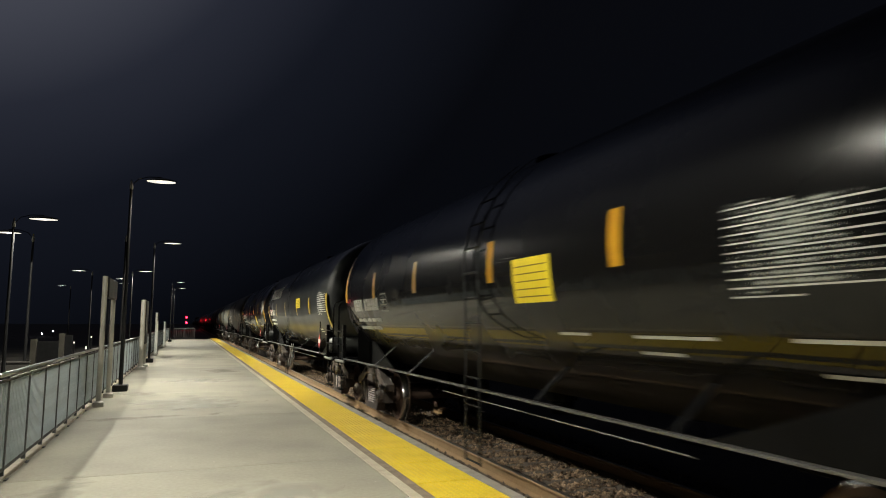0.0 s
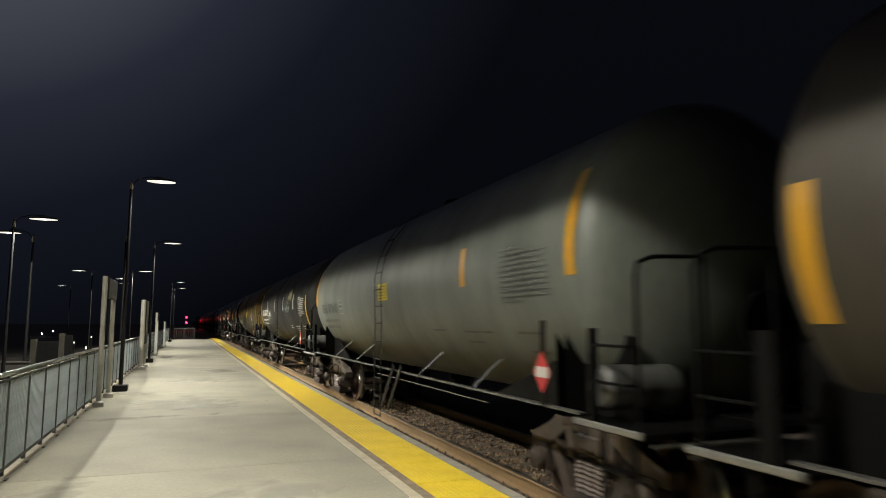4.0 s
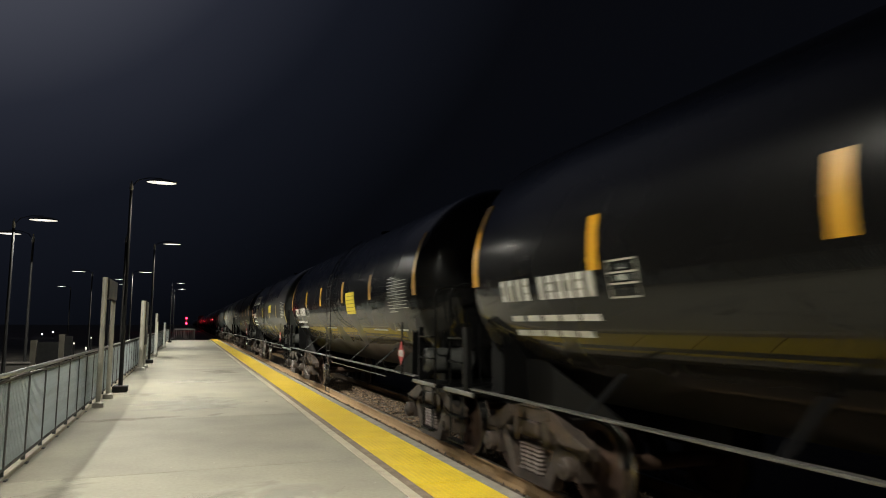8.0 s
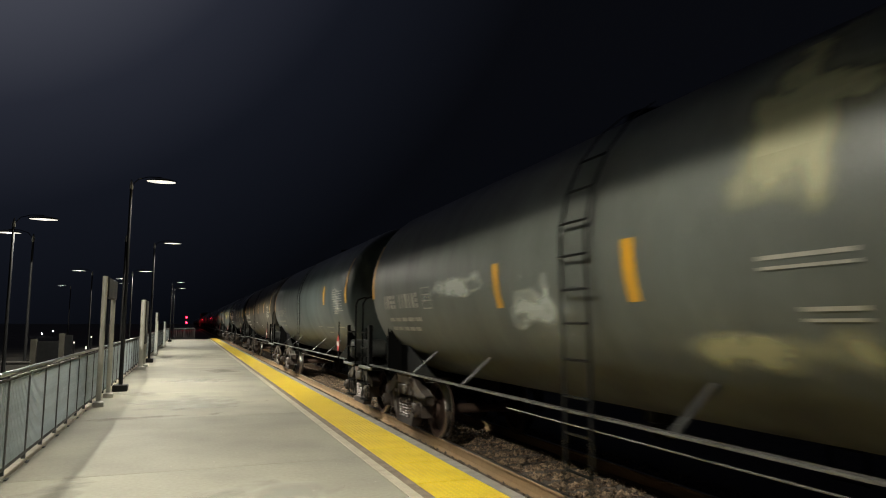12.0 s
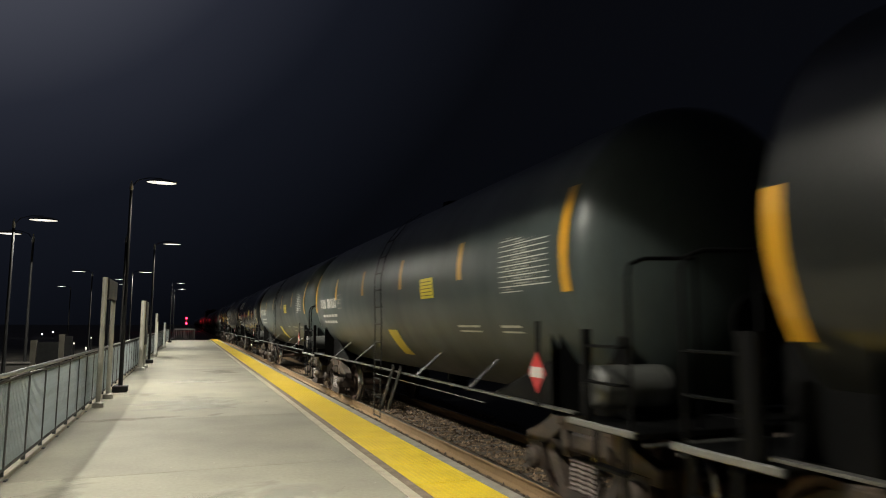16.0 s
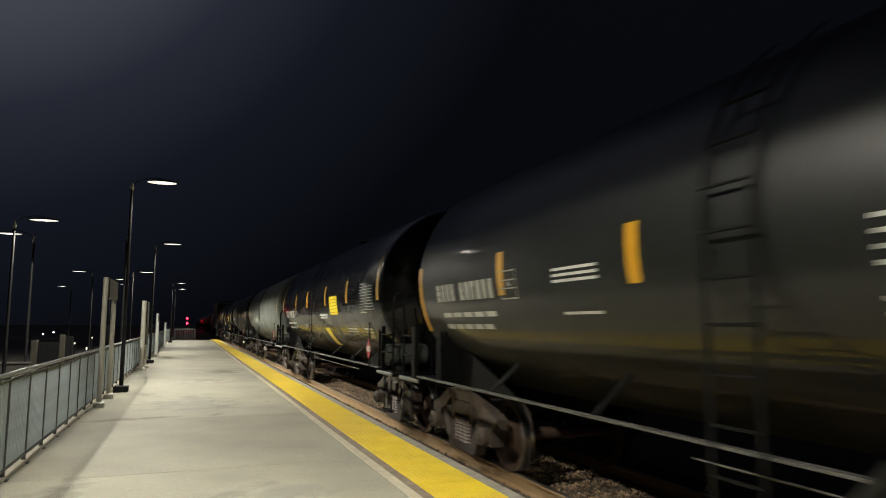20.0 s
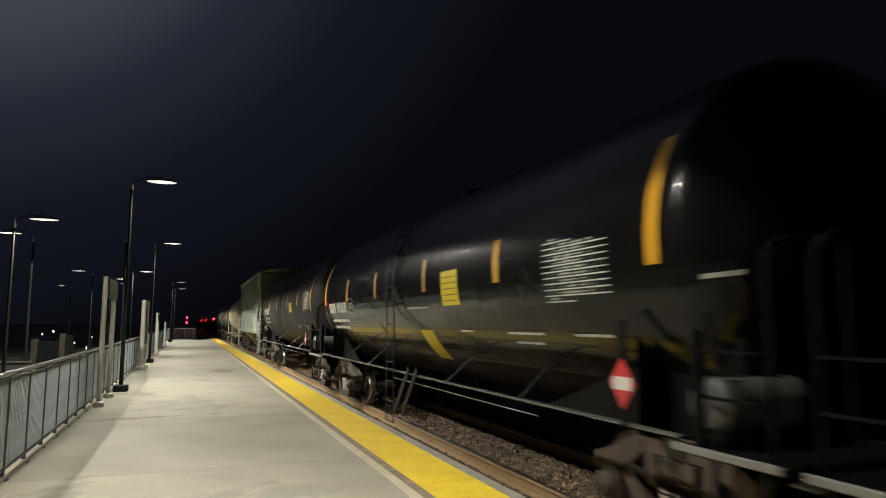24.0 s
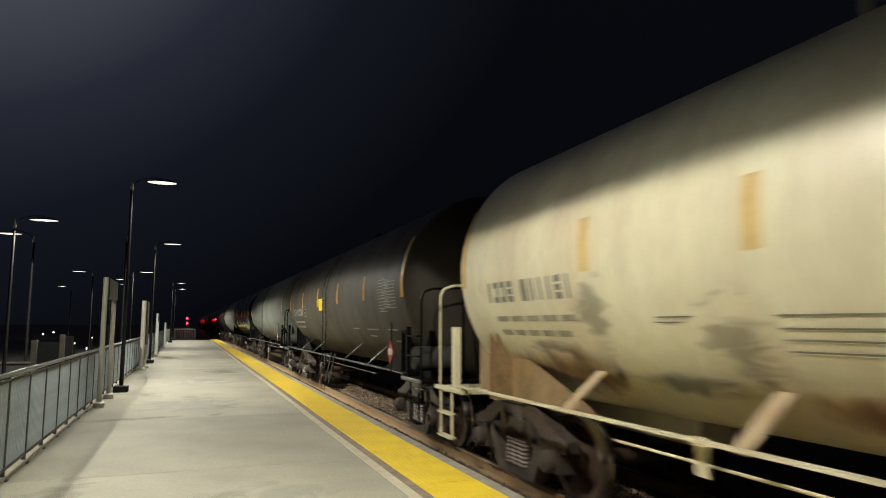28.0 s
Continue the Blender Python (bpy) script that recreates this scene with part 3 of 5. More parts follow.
for y in LAMP_Y:
    lamp_post(-1.5, y, 0.0, height=5.12 if y == 31.2 else LAMP_H)
for x, y, g in SIDE_LAMPS:
    lamp_post(x, y, g)
for x, y, g, s, lit in ((-4.84, 24.88, -0.75, -1, True), (-5.24, 42.57, -0.7, -1, True), (-9.54, 64.63, -0.5, -1, True), (-3.1, 41.75, -0.7, 1, True),
                        (-2.31, 27.39, -0.35, -1, False), (-5.6, 55.3, -0.35, 1, True), (-6.1, 64.1, -0.25, 1, True)):
    lamp_post(x, y, g, s, lit=lit)


# ---- fence along the back of the platform ----
def make_panel_meshes():
    bm = bmesh.new()
    box(bm, -0.009, 0.009, -0.0155, 0.0155, 0.13, 1.07)
    picket = mesh_of("picket", bm)
    bm = bmesh.new()
    box(bm, -0.022, 0.022, -0.018, 0.018, 0.0, 1.11)
    box(bm, -0.06, 0.06, -0.05, 0.05, 0.0, 0.014)
    post = mesh_of("fence_post", bm)
    bm = bmesh.new()
    box(bm, -0.018, 0.018, 0.0, 1.0, 0.10, 0.135)
    low = mesh_of("bottom_rail", bm)
    bm = bmesh.new()
    box(bm, -0.018, 0.018, 0.0, 1.0, 1.045, 1.075)
    top = mesh_of("top_rail", bm)
    return picket, post, low, top


PICKET, FPOST, LOW_RAIL, TOP_RAIL = make_panel_meshes()
FENCE_X = -1.80


def fence_run(name, m, count, singles, label, pitch=14, tone="galv"):
    fence = tagged(new(name), label, "fence", "platform fence")
    fence.matrix_basis = m
    n = pitch
    for i in range(count + 1):
        put("fence_post", FPOST, M["galv_dark"], fence, m=pose(0, i, 0))
    for i in range(count):
        put("bottom_rail", LOW_RAIL, M["galv_dark"], fence, m=pose(0, i, 0))
        put("top_rail", TOP_RAIL, M["galv_dark"], fence, m=pose(0, i, 0))
    rest = bmesh.new()
    for i in range(count):
        for k in range(n):
            y = i + (k + 0.5) / n
            if singles[0] <= i < singles[1]:
                put("picket", PICKET, M[tone], fence, m=pose(0, y, 0))
            else:
                box(rest, -0.009, 0.009, y - 0.0155, y + 0.0155, 0.13, 1.07)
    if len(rest.verts):
        part("picket", rest, M["galv"], fence)["kind"] = "stuff"
    bm = bmesh.new()
    rod(bm, (0, -0.02, 1.125), (0, count + 0.02, 1.125), 0.027, 10)
    part("handrail", bm, M["galv_rail"], fence, "bright galvanised handrail", smooth=True)


fence_run("platform_fence", pose(FENCE_X, -10.47, 0), 84, (18, 39), "grey galvanised picket fence along the platform back")
fence_run("end_fence", pose(0.66, 74.2, 0, 0, 0, 90), 2, (0, 2), "grey galvanised railing across the platform end", 6, "galv_dark")


# ---- sign frames and posts ----
def sign_frame(x, y0, y1, h, r, board=0.42, label="pale steel sign frame with a dark hanging board", tone="post_pale"):
    s = tagged(new("sign_frame"), label, "sign", "platform signs")
    s.matrix_basis = pose(x, y0, 0)
    d = y1 - y0
    for yy, w in ((0, r), (d, r)):
        bm = bmesh.new()
        rod(bm, (0, yy, 0), (0, yy, h), w, 14)
        part("post", bm, M[tone], s, smooth=True)
        bm = bmesh.new()
        lathe(bm, [(0, 0), (w * 2.1, 0), (w * 2.1, 0.09), (w * 1.2, 0.12), (0, 0.12)], 16, Matrix.Translation((0, yy, 0)))
        part("base_plate", bm, M["post_pale"], s, smooth=True)
    bm = bmesh.new()
    box(bm, -r - 0.015, r + 0.015, r + 0.12, d + r + 0.03, h - board, h - 0.01)
    part("board", bm, M["sign_board"], s, "dark brown sign board", bevel=0.008)
    return s


sign_frame(-1.62, 15.15, 16.9, 2.62, 0.05)
sign_frame(-1.54, 26.5, 28.1, 2.50, 0.08, 1.6, "pale steel column sign with a tall board")
sign_frame(-1.55, 37.65, 39.0, 2.2, 0.055, label="white steel sign frame with a dark hanging board", tone="post_white")
sign_frame(-1.53, 50.5, 51.6, 1.75, 0.06, label="white steel sign frame with a dark hanging board", tone="post_white")

# ---- freight train ----
R_TANK, Z_TANK = 1.56, 2.54
LONG, SHORT, MID, EXTRA = 12.8, 11.85, 12.43, 13.1
H2 = LONG / 2


def skin(z, r=R_TANK):
    return -math.sqrt(max(0.0, r * r - (z - Z_TANK) ** 2))


def patch(bm, ya, yb, za, zb, out=0.005, lean=0.0, steps=7):
    """A curved sheet on the platform side of the tank; heights are above the rail."""
    r = R_TANK + out
    a0, a1 = math.asin((za - Z_TANK) / r), math.asin((zb - Z_TANK) / r)
    rows = []
    for i in range(steps):
        a = a0 + (a1 - a0) * i / (steps - 1)
        x, z, s = -r * math.cos(a), Z_TANK + r * math.sin(a), lean * i / (steps - 1)
        rows.append((bm.verts.new((x, ya + s, z)), bm.verts.new((x, yb + s, z))))
    for a, b in zip(rows, rows[1:]):
        bm.faces.new((a[0], a[1], b[1], b[0]))


def scrawl(bm, y0, z0, w, h, loops, width, seed, out=0.006):
    """Sprayed ribbon strokes on the tank side."""
    rs = random.Random(seed)
    for k in range(loops):
        cy, cz = y0 - w * (k + 0.5) / loops + rs.uniform(-0.1, 0.1), z0 + h / 2 + rs.uniform(-0.1, 0.1) * h
        ry, rz, ph = w / loops * rs.uniform(0.4, 0.75), h * rs.uniform(0.3, 0.5), rs.uniform(0, 6.28)
        turn, n = rs.uniform(2.5, 5.8), 14
        prev = None
        for i in range(n + 1):
            a = ph + turn * i / n
            y, z = cy + ry * math.cos(a), cz + rz * math.sin(a * (1 + 0.15 * (k % 3)))
            ww = width * (0.6 + 0.8 * rs.random())
            r = R_TANK + out
            pr = []
            for dz in (-ww / 2, ww / 2):
                zz = max(1.15, min(3.7, z + dz))
                pr.append(bm.verts.new((-math.sqrt(max(0.01, r * r - (zz - Z_TANK) ** 2)), y + dz * 0.5, zz)))
            if prev:
                bm.faces.new((prev[0], pr[0], pr[1], prev[1]))
            prev = pr


def poly_plate(bm, pts, x, t):
    """A plate in the y-z plane."""
    a = [bm.verts.new((x - t / 2, y, z)) for y, z in pts]
    b = [bm.verts.new((x + t / 2, y, z)) for y, z in pts]
    bm.faces.new(a)
    bm.faces.new(b[::-1])
    for i in range(len(pts)):
        j = (i + 1) % len(pts)
        bm.faces.new((a[i], b[i], b[j], a[j]))


# truck pieces, shared by all cars
def truck_meshes():
    t = {}
    bm = bmesh.new()
    # cast frame: arched top chord with pedestal jaws, sloping tension member, two columns
    poly_plate(bm, [(-1.16, 0.56), (-1.16, 0.70), (-0.86, 0.78), (-0.50, 0.97), (-0.30, 1.0), (0.30, 1.0), (0.50, 0.97), (0.86, 0.78), (1.16, 0.70), (1.16, 0.56), (1.05, 0.56), (1.03, 0.62),
                    (0.75, 0.62), (0.62, 0.68), (0.40, 0.84), (-0.40, 0.84), (-0.62, 0.68), (-0.75, 0.62), (-1.03, 0.62), (-1.05, 0.56)], 0, 0.17)
    poly_plate(bm, [(-0.72, 0.60), (-0.58, 0.70), (-0.33, 0.24), (0.33, 0.24), (0.58, 0.70), (0.72, 0.60), (0.44, 0.13), (-0.44, 0.13)], 0, 0.17)
    for s in (-1, 1):
        poly_plate(bm, [(s * 0.27, 0.55), (s * 0.27, 0.88), (s * 0.41, 0.88), (s * 0.41, 0.55)], 0, 0.15)
        box(bm, -0.115, -0.06, s * 0.42 - 0.03, s * 0.42 + 0.03, 0.86, 0.96)
    box(bm, -0.12, 0.06, -0.30, 0.30, 0.965, 1.01)
    t["side_frame"] = mesh_of("side_frame", bm, bevel=0.012)
    bm = bmesh.new()
    lathe(bm, [(0, 0.235)] + [(0.074 if i % 2 else 0.056, 0.24 + i * 0.023) for i in range(15)] + [(0, 0.57)], 12)
    t["spring"] = mesh_of("spring", bm, smooth=True)
    bm = bmesh.new()
    box(bm, -1.12, 1.12, -0.20, 0.20, 0.63, 0.82)
    box(bm, -0.35, 0.35, -0.26, 0.26, 0.70, 0.90)
    t["bolster"] = mesh_of("bolster", bm, bevel=0.02)
    bm = bmesh.new()
    box(bm, -0.10, 0.10, -0.14, 0.14, 0.34, 0.62)
    lathe(bm, [(0, -0.15), (0.045, -0.15), (0.05, -0.125), (0.10, -0.12), (0.118, -0.09), (0.118, 0.05), (0, 0.05)], 16, Matrix.Translation((-0.08, 0, 0.457)) @ pose(0, 0, 0, 0, 90, 0))
    t["journal_box"] = mesh_of("journal_box", bm)
    bm = bmesh.new()
    rx = pose(0, 0, 0, 0, 90, 0)
    rod(bm, (-1.0, 0, 0), (1.0, 0, 0), 0.085, 12)
    for s in (-1, 1):
        prof = [(0.085, -0.11), (0.14, -0.10), (0.15, -0.05), (0.36, 0.02), (0.385, -0.055), (0.452, -0.062), (0.457, -0.05), (0.460, 0.045), (0.485, 0.055), (0.487, 0.075),
                (0.38, 0.08), (0.36, 0.05), (0.15, 0.0), (0.14, 0.06), (0.085, 0.06)]
        lathe(bm, [(r, -s * h) for r, h in prof], 32, Matrix.Translation((s * 0.7525, 0, 0)) @ rx)
    bm.faces.ensure_lookup_table()
    me = mesh_of("wheelset", bm, smooth=True)
    me.materials.append(M["wheel"])
    me.materials.append(M["tread"])
    for p in me.polygons:
        c = p.center
        if 0.44 < math.hypot(c.y, c.z) < 0.475 and 0.68 < abs(c.x) < 0.83:
            p.material_index = 1
    t["wheelset"] = me
    return t


TM = truck_meshes()
WHEELS = []


def add_truck(car, y, near=True):
    truck = new("truck")
    truck.parent = car
    truck.matrix_basis = pose(0, y, 0)
    for s in (-1, 1):
        put("side_frame", TM["side_frame"], M["steel_dark"], truck, m=pose(s * 1.02, 0, 0))
        for k in (-0.17, 0.0, 0.17):
            if near and s < 0:
                put("spring", TM["spring"], M["spring_grey"], truck, m=pose(s * 1.05, k, 0))
    put("bolster", TM["bolster"], M["steel_dark"], truck)
    for yy in (-0.89, 0.89):
        w = put("wheelset", TM["wheelset"], None, truck)
        w.matrix_parent_inverse = pose(0, yy, 0.457)
        WHEELS.append(w)
        for s in (-1, 1) if near else ():
            put("journal_box", TM["journal_box"], M["steel_dark"], truck, m=pose(s * 1.02, yy, 0, 0, 0, 0 if s < 0 else 180))


def coupler_mesh():
    bm = bmesh.new()
    box(bm, -0.08, 0.08, -0.6, 0.0, 0.76, 0.94)
    box(bm, -0.17, 0.17, 0.0, 0.22, 0.70, 1.0)
    return mesh_of("coupler", bm, bevel=0.02)


COUPLER = coupler_mesh()


def tank_meshes(L):
    """Every fixed piece of a tank car whose tank is L long between the end seams: name -> (mesh, kind of paint, parent)."""
    H, E = L / 2, L / 2 + 1.15
    t = []

    def add(name, bm, paint, smooth=False, bevel=0.0, parent="", label=""):
        t.append((name, mesh_of(name, bm, smooth, bevel), paint, parent, label))

    bm = bmesh.new()
    prof = [(0, -H - 0.58)]
    for i in range(1, 9):
        a = math.pi / 2 * i / 8
        prof.append((R_TANK * math.sin(a), -H - 0.58 * math.cos(a)))
    n = 8
    for i in range(1, n):
        y = -H + L * i / n
        prof.append((R_TANK, y))
    for i in range(8, 0, -1):
        a = math.pi / 2 * i / 8
        prof.append((R_TANK * math.sin(a), H + 0.58 * math.cos(a)))
    prof.append((0, H + 0.58))
    lathe(bm, prof, 72, Matrix.Translation((0, 0, Z_TANK)) @ pose(0, 0, 0, -90, 0, 0))
    add("tank_shell", bm, "tank", smooth=True)
    # stub sills, saddles, end platforms
    for s in (-1, 1):
        bm = bmesh.new()
        box(bm, -0.2, 0.2, min(s * (H - 2.6), s * (E - 0.35)), max(s * (H - 2.6), s * (E - 0.35)), 0.74, 1.08)
        add("stub_sill", bm, "frame", bevel=0.01)
        bm = bmesh.new()
        xs = [-1.38 + 2.76 * i / 12 for i in range(13)]
        lo = [(x, 0.92 if abs(x) < 0.9 else 1.02) for x in xs]
        hi = [(x, Z_TANK - math.sqrt(R_TANK ** 2 - x * x) + 0.02) for x in xs]
        ya, yb = s * (H - 0.5) - 0.09, s * (H - 0.5) + 0.09
        va = [[bm.verts.new((x, yy, z)) for x, z in line] for yy in (ya, yb) for line in (lo, hi)]
        for i in range(12):
            for a, b in ((va[0], va[1]), (va[2], va[3]), (va[0], va[2]), (va[1], va[3])):
                bm.faces.new((a[i], a[i + 1], b[i + 1], b[i]))
        add("saddle", bm, "gusset")
        for sx in (-1, 1):
            bm = bmesh.new()
            pts = [(s * (H + 0.34), 1.06), (s * (H + 0.34), 1.78), (s * (H + 0.1), 1.84), (s * (H - 0.55), 1.66), (s * (H - 2.35), 1.06)]
            poly_plate(bm, pts if s > 0 else pts[::-1], sx * 1.16, 0.03)
            add("end_gusset", bm, "gusset")
        bm = bmesh.new()
        y0, y1 = sorted((s * (H + 0.05), s * (H + 0.95)))
        box(bm, -1.56, 1.56, y0, y1, 1.02, 1.07)
        add("end_platform", bm, "frame", bevel=0.006)
        for sx in (-1, 1):
            bm = bmesh.new()
            box(bm, sx * 1.565 - 0.02, sx * 1.565 + 0.02, y0, y1 + 0.02, 1.03, 1.085)
            add("platform_edge", bm, "edge", bevel=0.008)
            for k, z in enumerate((1.42, 1.72)):
                bm = bmesh.new()
                pipe(bm, [(sx * 1.50, s * (H + 0.36), z), (sx * 1.58, s * (H + 0.36), z), (sx * 1.58, s * (H + 0.82), z), (sx * 1.50, s * (H + 0.82), z)], 0.013, 6)
                add("grab_iron", bm, "frame")
        bm = bmesh.new()
        pipe(bm, [(-1.5, s * (H + 1.0), 0.98), (-0.3, s * (H + 1.0), 0.98), (-0.1, s * (H + 1.05), 0.9)], 0.014, 6)
        add("uncoupling_rod", bm, "rail")
        for sx in (-1, 1):
            bm = bmesh.new()
            x = sx * 1.53
            pipe(bm, [(x, s * (H + 0.88), 1.05), (x, s * (H + 0.88), 2.28), (x * 0.97, s * (H + 0.86), 2.38), (x * 0.88, s * (H + 0.86), 2.43), (x * 0.55, s * (H + 0.86), 2.45),
                      (x * 0.55, s * (H + 0.86), 1.05)], 0.018)
            add("end_railing", bm, "frame", smooth=True)
        for sx in (-1, 1):
            bm = bmesh.new()
            w = 0.07 if s > 0 else 0.025
            box(bm, sx * 1.53 - 0.04, sx * 1.53 + 0.03, s * (H + 0.28) - w, s * (H + 0.28) + w, 1.06, 1.86)
            add("corner_post", bm, "frame")
            bm = bmesh.new()
            yy = s * (H + 0.62)
            for dy in (-0.2, 0.2):
                bar(bm, (sx * 1.54, yy + dy, 1.04), (sx * 1.54, yy + dy, 0.42), 0.06, 0.014, (0, 1, 0))
            for z in (0.44, 0.74):
                box(bm, sx * 1.54 - 0.05, sx * 1.54 + 0.05, yy - 0.2, yy + 0.2, z - 0.012, z + 0.012)
            add("sill_step", bm, "frame")
    for sx in (-1, 1):
        bm = bmesh.new()
        box(bm, sx * 1.575 - 0.005, sx * 1.575 + 0.005, -H - 0.1, H + 0.1, 1.113, 1.135)
        box(bm, min(sx * 1.51, sx * 1.575), max(sx * 1.51, sx * 1.575), -H - 0.1, H + 0.1, 1.125, 1.135)
        add("side_rail", bm, "rail", bevel=0.002)
        for f in (-0.30, -0.125, 0.125, 0.30) if L == SHORT else (-0.317, -0.158, 0.158, 0.317):
            bm = bmesh.new()
            y = f * L
            z1 = 1.46
            bar(bm, (sx * 1.55, y, 1.1), (-sx * skin(z1) * 1.0, y, z1), 0.15 if L == SHORT else 0.075, 0.016, (0, 1, 0))
            add("strut", bm, "strut")
        # ladder with rungs
        line = [(1.60, 0.28), (1.60, 1.95)]
        for k in range(1, 7):
            a = radians(-20 + 13 * k)
            line.append(((R_TANK + 0.07) * math.cos(a), Z_TANK + (R_TANK + 0.07) * math.sin(a)))
        for dy in (-0.21, 0.21):
            bm = bmesh.new()
            rings = []
            for xa, za in line:
                rings.append([bm.verts.new((sx * (xa + u), dy + w, za)) for u, w in ((-0.006, -0.02), (0.006, -0.02), (0.006, 0.02), (-0.006, 0.02))])
            for p, q in zip(rings, rings[1:]):
                for i in range(4):
                    j = (i + 1) % 4
                    bm.faces.new((p[i], p[j], q[j], q[i]))
            bm.faces.new(rings[0]), bm.faces.new(rings[-1])
            add("ladder_rail", bm, "ladder")
        for z in (0.30, 0.62, 0.94, 1.26, 1.58, 1.90, 2.2, 2.5, 2.8, 3.1, 3.4):
            x = 1.60 if z < 1.95 else (R_TANK + 0.07) * math.cos(math.asin(min(0.99, (z - Z_TANK) / (R_TANK + 0.07))))
            bm = bmesh.new()
            rod(bm, (sx * x, -0.21, z), (sx * x, 0.21, z), 0.013, 6)
            add("rung", bm, "ladder", parent="ladder_rail")
    for sx in (-1, 1):
        for dy in (-0.45, -0.85):
            bm = bmesh.new()
            bar(bm, (sx * 1.60, dy + 0.15, 0.50), (sx * 1.60, dy - 0.55, 1.22), 0.09, 0.014, (0, 1, 0))
            add("ladder_brace", bm, "brace")
    bm = bmesh.new()
    pipe(bm, [(-1.30, -H + 2.4, 0.91), (-1.30, H - 2.8, 0.91)] if L == SHORT else [(-1.30, -H + 2.4, 0.935), (-1.30, 1.1, 0.935)], 0.013 if L == SHORT else 0.009)
    add("brake_pipe", bm, "rail", smooth=True)
    if L == SHORT:
        for y in (H - 4.0, -H + 4.0):
            bm = bmesh.new()
            box(bm, -1.45, -1.425, y - 0.06, y + 0.06, 0.86, 1.13)
            add("pipe_hanger", bm, "frame", bevel=0.004)
    bm = bmesh.new()
    lathe(bm, [(0, -0.40), (0.15, -0.39), (0.19, -0.34), (0.19, 0.34), (0.15, 0.39), (0, 0.40)], 18, pose(-1.12, -H - 0.30, 1.36, 0, 90, 0))
    add("air_reservoir", bm, "reservoir", smooth=True)
    bm = bmesh.new()
    rod(bm, (-0.3, -H - 0.97, 1.9), (-0.3, -H - 1.0, 1.9), 0.28, 20)
    rod(bm, (-0.3, -H - 0.85, 1.05), (-0.3, -H - 0.85, 1.9), 0.02)
    add("brake_wheel", bm, "frame", smooth=True)
    bm = bmesh.new()
    lathe(bm, [(0.27, Z_TANK + R_TANK - 0.06), (0.27, Z_TANK + R_TANK + 0.06), (0.31, Z_TANK + R_TANK + 0.07), (0.31, Z_TANK + R_TANK + 0.11), (0, Z_TANK + R_TANK + 0.14)], 24)
    add("manway", bm, "frame", smooth=True)
    for x in (-0.72, 0.72):
        for ya, yb, top in ((1.05, 0.5, 4.94), (-0.05, -1.0, 5.03)):
            bm = bmesh.new()
            pipe(bm, [(x, ya, Z_TANK + 1.36), (x, ya, top - 0.09), (x, ya - 0.03, top - 0.03), (x, ya - 0.09, top), (x, yb + 0.09, top), (x, yb + 0.03, top - 0.03), (x, yb, top - 0.09), (x, yb, Z_TANK + 1.36)], 0.024)
            add("top_railing", bm, "frame", smooth=True)
    for x in (-0.6, 0.6):
        bm = bmesh.new()
        box(bm, x - 0.18, x + 0.18, -1.1, 1.1, 4.10, 4.14)
        add("walkway", bm, "frame")
    bm = bmesh.new()
    lathe(bm, [(0.16, 0.70), (0.16, 0.86), (0.22, 0.88), (0.22, 1.02), (0, 1.02)], 14)
    add("outlet_valve", bm, "frame", smooth=True)
    # placard board with red diamond
    bm = bmesh.new()
    box(bm, -1.60, -1.585, -H + 0.44, -H + 0.52, 1.12, 1.93)
    add("placard_holder", bm, "frame")
    bm = bmesh.new()
    c = (-H + 0.48, 1.44)
    poly_plate(bm, [(c[0], c[1] - 0.2), (c[0] + 0.16, c[1]), (c[0], c[1] + 0.2), (c[0] - 0.16, c[1])], -1.606, 0.004)
    add("hazard_placard", bm, "placard_red", label="red and white diamond hazard placard")
    bm = bmesh.new()
    box(bm, -1.612, -1.609, c[0] - 0.115, c[0] + 0.115, c[1] - 0.05, c[1] + 0.05)
    add("placard_band", bm, "strip_white", parent="hazard_placard")
    return t


TANKS = {v: tank_meshes(v) for v in (LONG, SHORT, MID, EXTRA)}


# plain bar patterns that stand in for the car numbers: quads (across from, to, up from, to)
GLYPHS = [((0, 0.34, 0, 1), (0.34, 1, 0.74, 1)), ((0, 0.34, 0, 1), (0.66, 1, 0, 1)), ((0, 1, 0.72, 1), (0, 1, 0, 0.28), (0.66, 1, 0.28, 0.72)), ((0.3, 0.7, 0, 1),),
          ((0, 1, 0, 0.28), (0, 1, 0.36, 0.62), (0, 1, 0.72, 1)), ((0, 0.34, 0, 1), (0.34, 1, 0, 0.26), (0.34, 0.8, 0.42, 0.62)), ((0, 1, 0, 1),)]


